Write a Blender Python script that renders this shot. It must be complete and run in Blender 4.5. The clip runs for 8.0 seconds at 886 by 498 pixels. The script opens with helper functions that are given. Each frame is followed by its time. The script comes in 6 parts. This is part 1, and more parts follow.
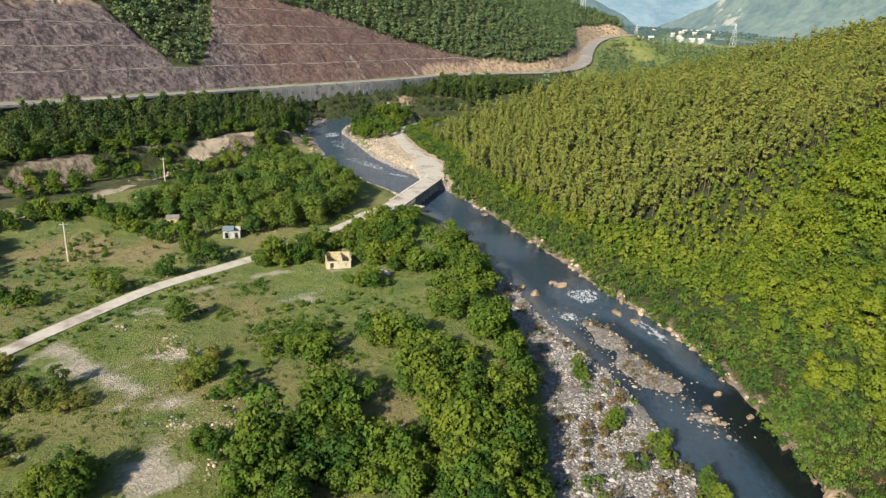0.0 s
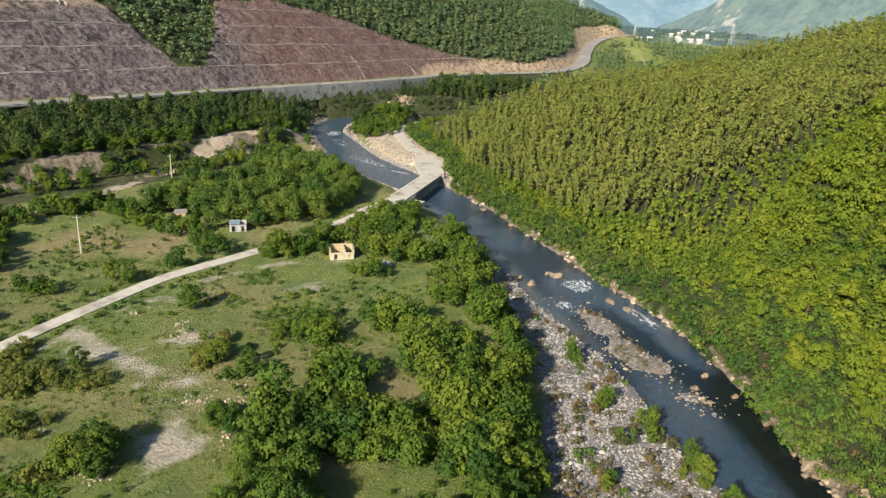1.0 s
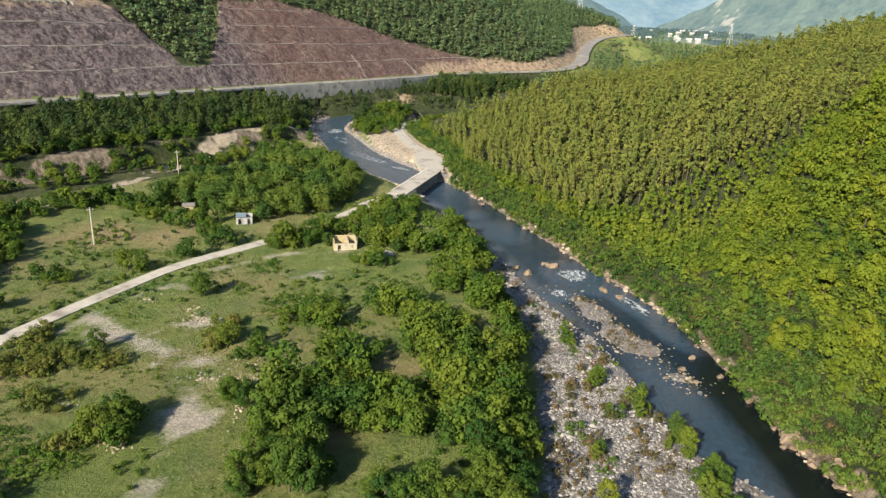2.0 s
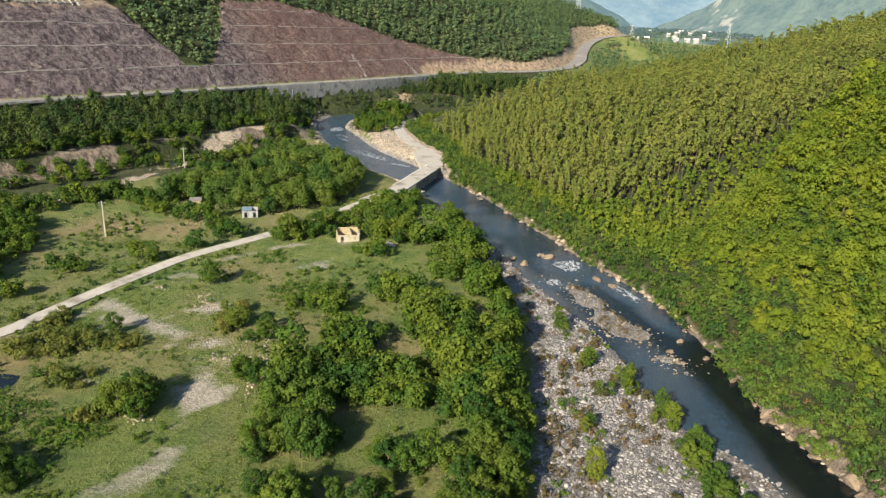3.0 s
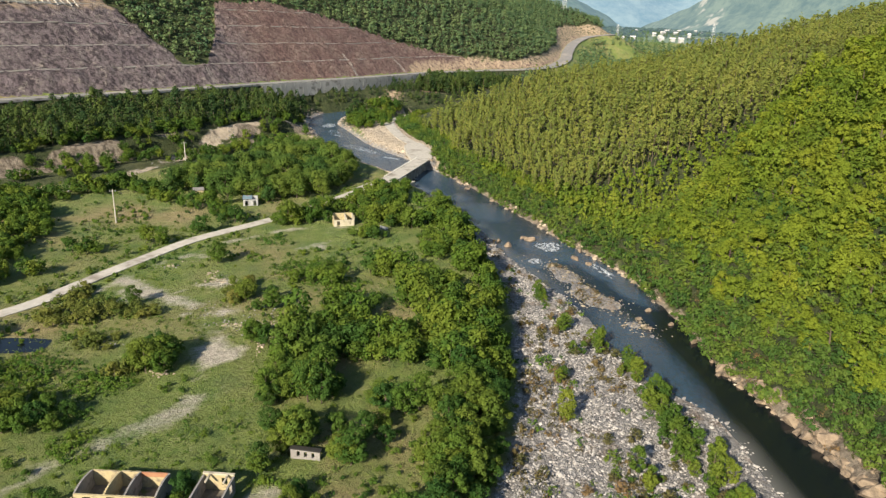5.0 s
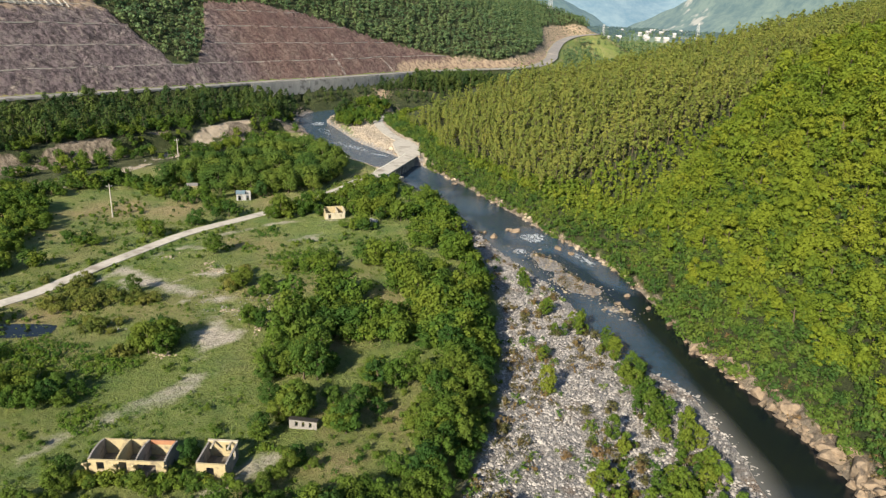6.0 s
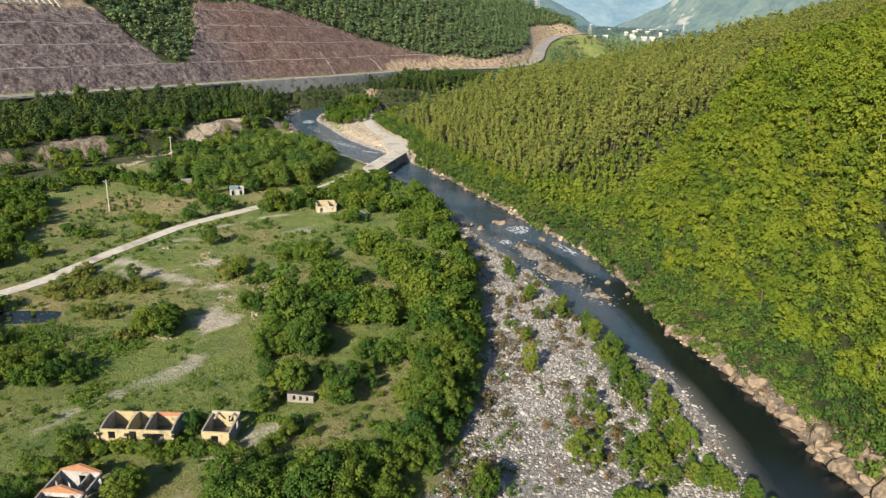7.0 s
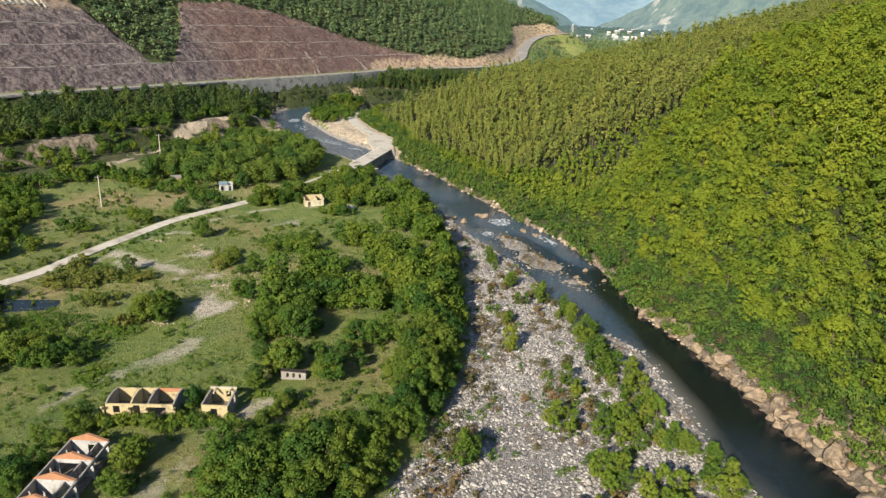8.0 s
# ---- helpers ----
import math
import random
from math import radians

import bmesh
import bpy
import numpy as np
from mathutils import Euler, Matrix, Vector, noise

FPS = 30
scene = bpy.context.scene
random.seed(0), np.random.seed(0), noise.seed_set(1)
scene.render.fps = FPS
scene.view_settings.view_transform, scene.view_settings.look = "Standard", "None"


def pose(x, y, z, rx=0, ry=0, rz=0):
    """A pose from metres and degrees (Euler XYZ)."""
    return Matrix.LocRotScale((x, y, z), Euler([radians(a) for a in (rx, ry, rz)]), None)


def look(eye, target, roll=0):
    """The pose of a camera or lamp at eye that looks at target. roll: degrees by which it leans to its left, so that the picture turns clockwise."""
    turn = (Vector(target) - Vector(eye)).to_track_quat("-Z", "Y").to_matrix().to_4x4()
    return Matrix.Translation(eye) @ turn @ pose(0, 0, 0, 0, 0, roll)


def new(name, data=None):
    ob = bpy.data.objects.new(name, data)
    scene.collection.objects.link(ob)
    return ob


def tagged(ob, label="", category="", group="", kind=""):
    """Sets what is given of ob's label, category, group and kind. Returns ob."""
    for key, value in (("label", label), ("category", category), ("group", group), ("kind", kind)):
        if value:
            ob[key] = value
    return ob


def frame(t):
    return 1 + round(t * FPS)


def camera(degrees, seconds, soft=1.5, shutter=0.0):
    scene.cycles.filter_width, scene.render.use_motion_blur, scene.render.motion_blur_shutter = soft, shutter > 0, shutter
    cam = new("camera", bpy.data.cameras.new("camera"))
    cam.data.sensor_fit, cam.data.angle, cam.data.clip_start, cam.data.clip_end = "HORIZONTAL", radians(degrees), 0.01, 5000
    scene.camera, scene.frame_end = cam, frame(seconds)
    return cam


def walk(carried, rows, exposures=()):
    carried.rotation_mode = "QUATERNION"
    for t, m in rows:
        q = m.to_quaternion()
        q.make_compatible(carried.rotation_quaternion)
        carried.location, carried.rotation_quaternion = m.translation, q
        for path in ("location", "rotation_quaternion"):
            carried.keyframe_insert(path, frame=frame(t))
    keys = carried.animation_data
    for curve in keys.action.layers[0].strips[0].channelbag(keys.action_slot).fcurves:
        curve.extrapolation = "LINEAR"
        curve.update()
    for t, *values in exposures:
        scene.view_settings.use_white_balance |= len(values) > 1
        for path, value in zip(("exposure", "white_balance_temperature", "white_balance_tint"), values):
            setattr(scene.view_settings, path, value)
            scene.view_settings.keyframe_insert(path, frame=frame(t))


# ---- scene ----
cam = camera(65.9, 8.0, soft=1.3)
METRES, EYE, TILT, LEAN, TURN = 48.0, 49.0, 0.0, 0.0, 0.0
ROWS = [
    (0.0, 0.0, 0.0, 0.0, 0.98, -19.1, -2.84),
    (0.5, 0.0012, -0.056, -0.0019, 0.96, -19.04, -2.8),
    (1.0, 0.0025, -0.114, -0.0033, 0.94, -19.02, -2.77),
    (1.5, 0.0035, -0.1735, -0.0044, 0.91, -19.02, -2.75),
    (3.0, 0.0083, -0.3569, -0.0074, 0.85, -18.98, -2.68),
    (3.5, 0.0099, -0.4195, -0.0084, 0.66, -18.95, -2.65),
    (4.0, 0.0115, -0.4828, -0.0092, 0.56, -18.95, -2.61),
    (4.5, 0.0137, -0.5465, -0.0101, 0.33, -18.94, -2.56),
    (6.0, 0.0191, -0.7394, -0.0139, -1.08, -18.87, -2.48),
    (6.5, 0.0202, -0.8042, -0.0149, -1.55, -18.86, -2.45),
    (7.0, 0.0211, -0.8692, -0.016, -2.04, -18.84, -2.44),
    (7.5, 0.0215, -0.9343, -0.017, -2.63, -18.82, -2.42),
    (8.0, 0.0215, -0.9996, -0.0182, -3.32, -18.78, -2.41),
]
walk(cam, [(t, pose(0, 0, EYE, TILT, LEAN, TURN) @ pose(METRES * x, METRES * y, METRES * z, 90 + pitch, roll, yaw)) for t, x, y, z, yaw, pitch, roll in ROWS],
     exposures=[(0.0, 0.82), (8.0, 0.82)])

# ---- world, sun ----
SUN_AZ, SUN_EL = radians(211), radians(29)      # clockwise from +y; height
world = bpy.data.worlds.new("sky")
scene.world = world
world.use_nodes = True
sky = world.node_tree.nodes.new("ShaderNodeTexSky")
sky.sky_type = "NISHITA"
sky.sun_disc = False
sky.sun_elevation, sky.sun_rotation = SUN_EL, SUN_AZ
sky.air_density, sky.dust_density, sky.ozone_density = 1.2, 0.35, 2.0
back = world.node_tree.nodes["Background"]
back.inputs["Strength"].default_value = 0.070
world.node_tree.links.new(sky.outputs[0], back.inputs["Color"])
to_sun = Vector((math.sin(SUN_AZ) * math.cos(SUN_EL), math.cos(SUN_AZ) * math.cos(SUN_EL), math.sin(SUN_EL)))
sun = new("sun", bpy.data.lights.new("sun", "SUN"))
sun.data.energy, sun.data.angle, sun.data.color = 5.0, radians(2.5), (1.0, 0.88, 0.70)
sun.matrix_world = look(to_sun * 300, (0, 0, 0))

# ---- small tools ----
rng = np.random.default_rng(7)


def hash2(i, j, seed):
    n = np.sin(i * 127.1 + j * 311.7 + seed * 74.7) * 43758.5453
    return n - np.floor(n)


def vnoise(x, y, seed=0):
    """Smooth value noise, 0 to 1."""
    xi, yi = np.floor(x), np.floor(y)
    fx, fy = x - xi, y - yi
    fx, fy = fx * fx * (3 - 2 * fx), fy * fy * (3 - 2 * fy)
    a, b = hash2(xi, yi, seed), hash2(xi + 1, yi, seed)
    c, d = hash2(xi, yi + 1, seed), hash2(xi + 1, yi + 1, seed)
    return (a * (1 - fx) + b * fx) * (1 - fy) + (c * (1 - fx) + d * fx) * fy


def fbm(x, y, size, seed=0, octaves=4):
    total, amp, norm = 0, 1.0, 0
    for k in range(octaves):
        total = total + amp * vnoise(x / size, y / size, seed + k * 13)
        norm += amp
        amp *= 0.5
        size *= 0.5
    return total / norm


def step(a, b, x):
    t = np.clip((x - a) / (b - a), 0, 1)
    return t * t * (3 - 2 * t)


def smooth(points, n=6):
    """A rounded line through the points."""
    p = np.array(points, float)
    p = np.vstack([2 * p[0] - p[1], p, 2 * p[-1] - p[-2]])
    out = []
    for i in range(1, len(p) - 2):
        for k in range(n):
            t = k / n
            out.append(0.5 * (2 * p[i] + (p[i + 1] - p[i - 1]) * t + (2 * p[i - 1] - 5 * p[i] + 4 * p[i + 1] - p[i + 2]) * t * t
                              + (3 * p[i] - p[i - 1] - 3 * p[i + 1] + p[i + 2]) * t ** 3))
    out.append(p[-2])
    return np.array(out)


def along(x, y, line):
    """Distance to a line, signed (left of its way is positive), the length run along it, and its further columns there."""
    x, y = np.asarray(x, float), np.asarray(y, float)
    best = np.full(x.shape, 1e18)
    sign, run = np.ones(x.shape), np.zeros(x.shape)
    extra = [np.zeros(x.shape) for _ in range(line.shape[1] - 2)]
    total = 0.0
    for a, b in zip(line[:-1], line[1:]):
        d = b[:2] - a[:2]
        l2 = d @ d
        t = np.clip(((x - a[0]) * d[0] + (y - a[1]) * d[1]) / l2, 0, 1)
        ex, ey = x - a[0] - t * d[0], y - a[1] - t * d[1]
        q = ex * ex + ey * ey
        m = q < best
        best = np.where(m, q, best)
        sign = np.where(m, np.sign(d[0] * ey - d[1] * ex), sign)
        run = np.where(m, total + t * math.sqrt(l2), run)
        for k in range(len(extra)):
            extra[k] = np.where(m, a[2 + k] + t * (b[2 + k] - a[2 + k]), extra[k])
        total += math.sqrt(l2)
    return np.sqrt(best) * np.where(sign == 0, 1, sign), run, extra


def mesh_np(name, v, f, material=None, flat=True):
    """A mesh from arrays: vertices (n, 3) and faces (m, k)."""
    v, f = np.asarray(v, np.float32), np.asarray(f, np.int32)
    me = bpy.data.meshes.new(name)
    me.vertices.add(len(v))
    me.vertices.foreach_set("co", v.ravel())
    me.loops.add(f.size)
    me.loops.foreach_set("vertex_index", f.ravel())
    me.polygons.add(len(f))
    me.polygons.foreach_set("loop_start", np.arange(0, f.size, f.shape[1], dtype=np.int32))
    me.update(calc_edges=True)
    me.polygons.foreach_set("use_smooth", np.full(len(f), not flat))
    if material:
        me.materials.append(material)
    me.validate()
    return me


def part_of(name, me, parent=None, label="", m=None):
    ob = new(name, me)
    if parent:
        ob.parent = parent
    if m is not None:
        ob.matrix_basis = m
    if label:
        ob["label"] = label
    return ob


def part(name, bm, material, parent=None, label=""):
    """Links a bmesh as one mesh object."""
    me = bpy.data.meshes.new(name)
    bm.to_mesh(me)
    bm.free()
    me.materials.append(material)
    return part_of(name, me, parent, label)


def box(bm, cx, cy, cz, sx, sy, sz, turn=0.0, bevel=0.0):
    """A box about its centre, with worn edges."""
    made = bmesh.ops.create_cube(bm, size=1.0, matrix=Matrix.Translation((cx, cy, cz)) @ Matrix.Rotation(turn, 4, "Z") @ Matrix.Diagonal((sx, sy, sz, 1)))
    if bevel:
        edges = list({e for v in made["verts"] for e in v.link_edges})
        bmesh.ops.bevel(bm, geom=edges, offset=bevel, segments=1, affect="EDGES")


def empty(name, x, y, z, turn=0.0, **tags):
    ob = new(name)
    ob.empty_display_size = 0.5
    ob.matrix_basis = pose(x, y, z, 0, 0, turn)
    return tagged(ob, **tags)


# ---- materials ----
class Nodes:
    """A material's node tree, built in few words."""

    def __init__(self, name, rough=0.8):
        self.m = bpy.data.materials.new(name)
        self.m.use_nodes = True
        self.t = self.m.node_tree
        self.b = self.t.nodes["Principled BSDF"]
        self.b.inputs["Roughness"].default_value = rough
        self.pos = self.t.nodes.new("ShaderNodeNewGeometry")

    def link(self, a, b):
        self.t.links.new(a, b)
        return self

    def noise(self, size, detail=5.0, rough=0.6, stretch=None):
        n = self.t.nodes.new("ShaderNodeTexNoise")
        n.inputs["Scale"].default_value = 1.0 / size
        n.inputs["Detail"].default_value = detail
        n.inputs["Roughness"].default_value = rough
        src = self.pos.outputs["Position"]
        if stretch:
            mp = self.t.nodes.new("ShaderNodeMapping")
            mp.inputs["Scale"].default_value = stretch
            self.link(src, mp.inputs["Vector"])
            src = mp.outputs[0]
        self.link(src, n.inputs["Vector"])
        return n.outputs["Fac"]

    def cells(self, size, feature="F1"):
        n = self.t.nodes.new("ShaderNodeTexVoronoi")
        n.feature = feature
        n.inputs["Scale"].default_value = 1.0 / size
        self.link(self.pos.outputs["Position"], n.inputs["Vector"])
        return n

    def ramp(self, fac, lo, hi):
        n = self.t.nodes.new("ShaderNodeMapRange")
        n.inputs["From Min"].default_value, n.inputs["From Max"].default_value = lo, hi
        self.link(fac, n.inputs["Value"])
        return n.outputs["Result"]

    def mix(self, fac, a, b):
        n = self.t.nodes.new("ShaderNodeMix")
        n.data_type = "RGBA"
        for sock, v in (("Factor", fac), ("A", a), ("B", b)):
            s = [i for i in n.inputs if i.name == sock and i.enabled][0] if sock == "Factor" else n.inputs[6 if sock == "A" else 7]
            if isinstance(v, (int, float)):
                s.default_value = v
            elif isinstance(v, tuple):
                s.default_value = (*v, 1)
            else:
                self.link(v, s)
        return n.outputs[2]

    def math(self, op, a, b=0.0, clamp=False):
        n = self.t.nodes.new("ShaderNodeMath")
        n.operation, n.use_clamp = op, clamp
        for s, v in zip(n.inputs, (a, b)):
            if isinstance(v, (int, float)):
                s.default_value = v
            else:
                self.link(v, s)
        return n.outputs[0]

    def attr(self, name):
        n = self.t.nodes.new("ShaderNodeAttribute")
        n.attribute_name = name
        return n.outputs["Fac"]

    def bump(self, height, strength, distance):
        n = self.t.nodes.new("ShaderNodeBump")
        n.inputs["Strength"].default_value = strength
        n.inputs["Distance"].default_value = distance
        self.link(height, n.inputs["Height"])
        self.link(n.outputs[0], self.b.inputs["Normal"])
        return self

    def colour(self, c):
        if isinstance(c, tuple):
            self.b.inputs["Base Color"].default_value = (*c, 1)
        else:
            self.link(c, self.b.inputs["Base Color"])
        return self


def surface(name, c1, c2, size, rough=0.85, c3=None, size3=None, bump=0.4, depth=0.03, stretch=None):
    n = Nodes(name, rough)
    f = n.noise(size, 6, 0.65, stretch)
    c = n.mix(n.ramp(f, 0.3, 0.7), c1, c2)
    if c3:
        c = n.mix(n.ramp(n.noise(size3, 4, 0.6), 0.52, 0.68), c, c3)
    n.colour(c).bump(f, bump, depth)
    return n.m


def leaves(name, dark, light, sunny, deep, through_light=0.3):
    """Leaf clumps: the colour varies from clump to clump and from tree to tree, from deep green to sunny olive."""
    n = Nodes(name, 0.7)
    n.b.inputs["Specular IOR Level"].default_value = 0.12
    info = n.t.nodes.new("ShaderNodeObjectInfo")
    tree = n.math("FRACT", n.math("ADD", info.outputs["Random"], n.attr("tree")))
    c = n.mix(n.pos.outputs["Random Per Island"], dark, light)
    patch = n.noise(14.0, 3, 0.6)
    warm = n.math("ADD", n.ramp(tree, 0.45, 1.3), n.ramp(patch, 0.45, 0.95), True)
    c = n.mix(n.math("MULTIPLY", warm, 0.8), c, sunny)
    c = n.mix(n.math("MULTIPLY", n.math("ADD", n.ramp(tree, 0.42, 0.0), n.ramp(patch, 0.48, 0.28), True), 0.75), c, deep)
    n.colour(c)
    tr = n.t.nodes.new("ShaderNodeBsdfTranslucent")
    n.link(c, tr.inputs["Color"])
    mx = n.t.nodes.new("ShaderNodeMixShader")
    mx.inputs[0].default_value = through_light
    n.link(n.b.outputs[0], mx.inputs[1]).link(tr.outputs[0], mx.inputs[2])
    n.link(mx.outputs[0], n.t.nodes["Material Output"].inputs["Surface"])
    return n.m


M_BARK = surface("bark", (0.075, 0.056, 0.042), (0.16, 0.125, 0.09), 0.5, 0.9)
M_BUSH = leaves("bush_leaves", (0.058, 0.110, 0.015), (0.104, 0.182, 0.024), (0.162, 0.200, 0.027), (0.032, 0.082, 0.019))
M_THICKET = leaves("thicket_leaves", (0.050, 0.104, 0.016), (0.096, 0.174, 0.026), (0.172, 0.208, 0.032), (0.024, 0.072, 0.018))
M_FRESH = leaves("fresh_leaves", (0.078, 0.138, 0.018), (0.138, 0.212, 0.028), (0.215, 0.238, 0.034), (0.040, 0.092, 0.020))
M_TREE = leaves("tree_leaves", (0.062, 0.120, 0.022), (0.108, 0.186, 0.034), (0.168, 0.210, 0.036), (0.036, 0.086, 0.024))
M_SPUR = leaves("hillside_leaves", (0.150, 0.203, 0.019), (0.196, 0.254, 0.027), (0.234, 0.262, 0.028), (0.116, 0.180, 0.022))
# Darker than the hillside leaves, to paint shade into the gaps between crowns.
M_SLOPE = leaves("shaded_scrub_leaves", (0.102, 0.158, 0.018), (0.150, 0.214, 0.024), (0.190, 0.222, 0.026), (0.070, 0.122, 0.019))
M_ACACIA = leaves("plantation_leaves", (0.178, 0.216, 0.047), (0.230, 0.272, 0.064), (0.262, 0.270, 0.062), (0.136, 0.182, 0.045))
M_YOUNG = leaves("young_plantation_leaves", (0.125, 0.182, 0.020), (0.176, 0.240, 0.030), (0.226, 0.252, 0.032), (0.085, 0.148, 0.024))
M_BELT = leaves("belt_leaves", (0.044, 0.083, 0.025), (0.078, 0.126, 0.034), (0.116, 0.150, 0.033), (0.026, 0.060, 0.023))
M_OLIVE = leaves("olive_leaves", (0.125, 0.148, 0.030), (0.175, 0.195, 0.042), (0.235, 0.220, 0.055), (0.080, 0.120, 0.026))
M_GRASS = leaves("grass_blades", (0.145, 0.215, 0.038), (0.205, 0.268, 0.054), (0.280, 0.292, 0.088), (0.105, 0.190, 0.034))
M_WEED = leaves("weed_leaves", (0.070, 0.140, 0.018), (0.110, 0.190, 0.024), (0.150, 0.195, 0.028), (0.050, 0.120, 0.022))
M_DRYBUSH = leaves("dry_bush_leaves", (0.100, 0.095, 0.040), (0.155, 0.135, 0.058), (0.250, 0.150, 0.075), (0.080, 0.090, 0.035))
# Blue is raised in these leaves to carry the haze over the slopes.
M_MOUNT = leaves("hazed_mountain_leaves", (0.112, 0.190, 0.084), (0.172, 0.256, 0.110), (0.206, 0.262, 0.104), (0.074, 0.146, 0.076))

# ---- lines of the plan ----
RIVER = smooth([(60, -70, 8), (55, -20, 7), (51.5, 15, 6.5), (48, 29, 7.2), (46.5, 43, 7.6), (45, 58, 6.5), (40.8, 70, 7.8), (39.5, 84, 8.4), (37, 97, 9.2),
                (33, 110, 10), (27, 125, 9.5), (20, 145, 8.2), (12, 165, 8.5), (3.5, 185, 8.5), (-8, 205, 8.5), (-20, 221, 9), (-34, 244, 8.5),
                (-46, 275, 7.5), (-54, 300, 7), (-52, 326, 7), (-36, 342, 7), (-5, 356, 7), (40, 385, 8), (110, 450, 9), (230, 560, 10)])
FOOT = smooth([(74, -75), (66, -20), (60, 12), (57.5, 29), (56.5, 45), (53, 60), (50.5, 80), (47.5, 105), (42, 121), (32, 140), (24.5, 162), (14.5, 186), (1.8, 213),
               (0.4, 229), (-3.6, 244), (-10.5, 262), (-17.5, 289), (-16, 308), (0, 330), (36, 352), (100, 410), (230, 520), (500, 760)])
HIGHWAY = smooth([(-420, -40, 9), (-300, 70, 10), (-215, 160, 11), (-152, 231, 12), (-114, 281, 12), (-81, 327, 12), (-50, 368, 12), (-24, 406, 12), (-4, 436, 12), (30, 474, 12),
                  (80, 520, 12.5), (108, 586, 15), (124, 659, 20), (146, 745, 26), (172, 806, 31), (198, 826, 34), (212, 850, 35), (214, 900, 34)])
LANE = smooth([(-150, -20), (-104, 30), (-72, 75), (-66, 87.5), (-60, 101), (-52.5, 116), (-43, 128.5), (-36, 138), (-25.5, 156), (-18.6, 168), (-13.2, 177.5)])
FAR_LANE = smooth([(-3.6, 211), (-3.8, 221), (-5, 230), (-8.9, 240.5), (-13.8, 253), (-18.6, 272), (-21.6, 289), (-21, 303), (-12, 320)])
TRACK = smooth([(-61, 86), (-55, 100), (-46, 113), (-38, 122), (-29, 127), (-18, 127.5)])
PATH_NEAR = smooth([(-62, 18), (-47.8, 30.5), (-42, 34.5), (-36, 41.5), (-31, 47), (-30.5, 54), (-31.5, 64), (-36.5, 77), (-49, 85.5), (-58, 92)])
PATH_RUIN = smooth([(-15.5, 31), (-18.5, 28), (-21, 23.5), (-23, 15), (-26, 4)])
GULLY = smooth([(-150, 150), (-114, 156), (-101, 160), (-95, 178), (-90, 202), (-82, 232), (-68, 258), (-56, 276)])


def water_level(y):
    return np.interp(y, [-70, 60, 180, 215, 300, 560], [-4.3, -4.1, -3.9, -3.2, -2.9, -1.5])


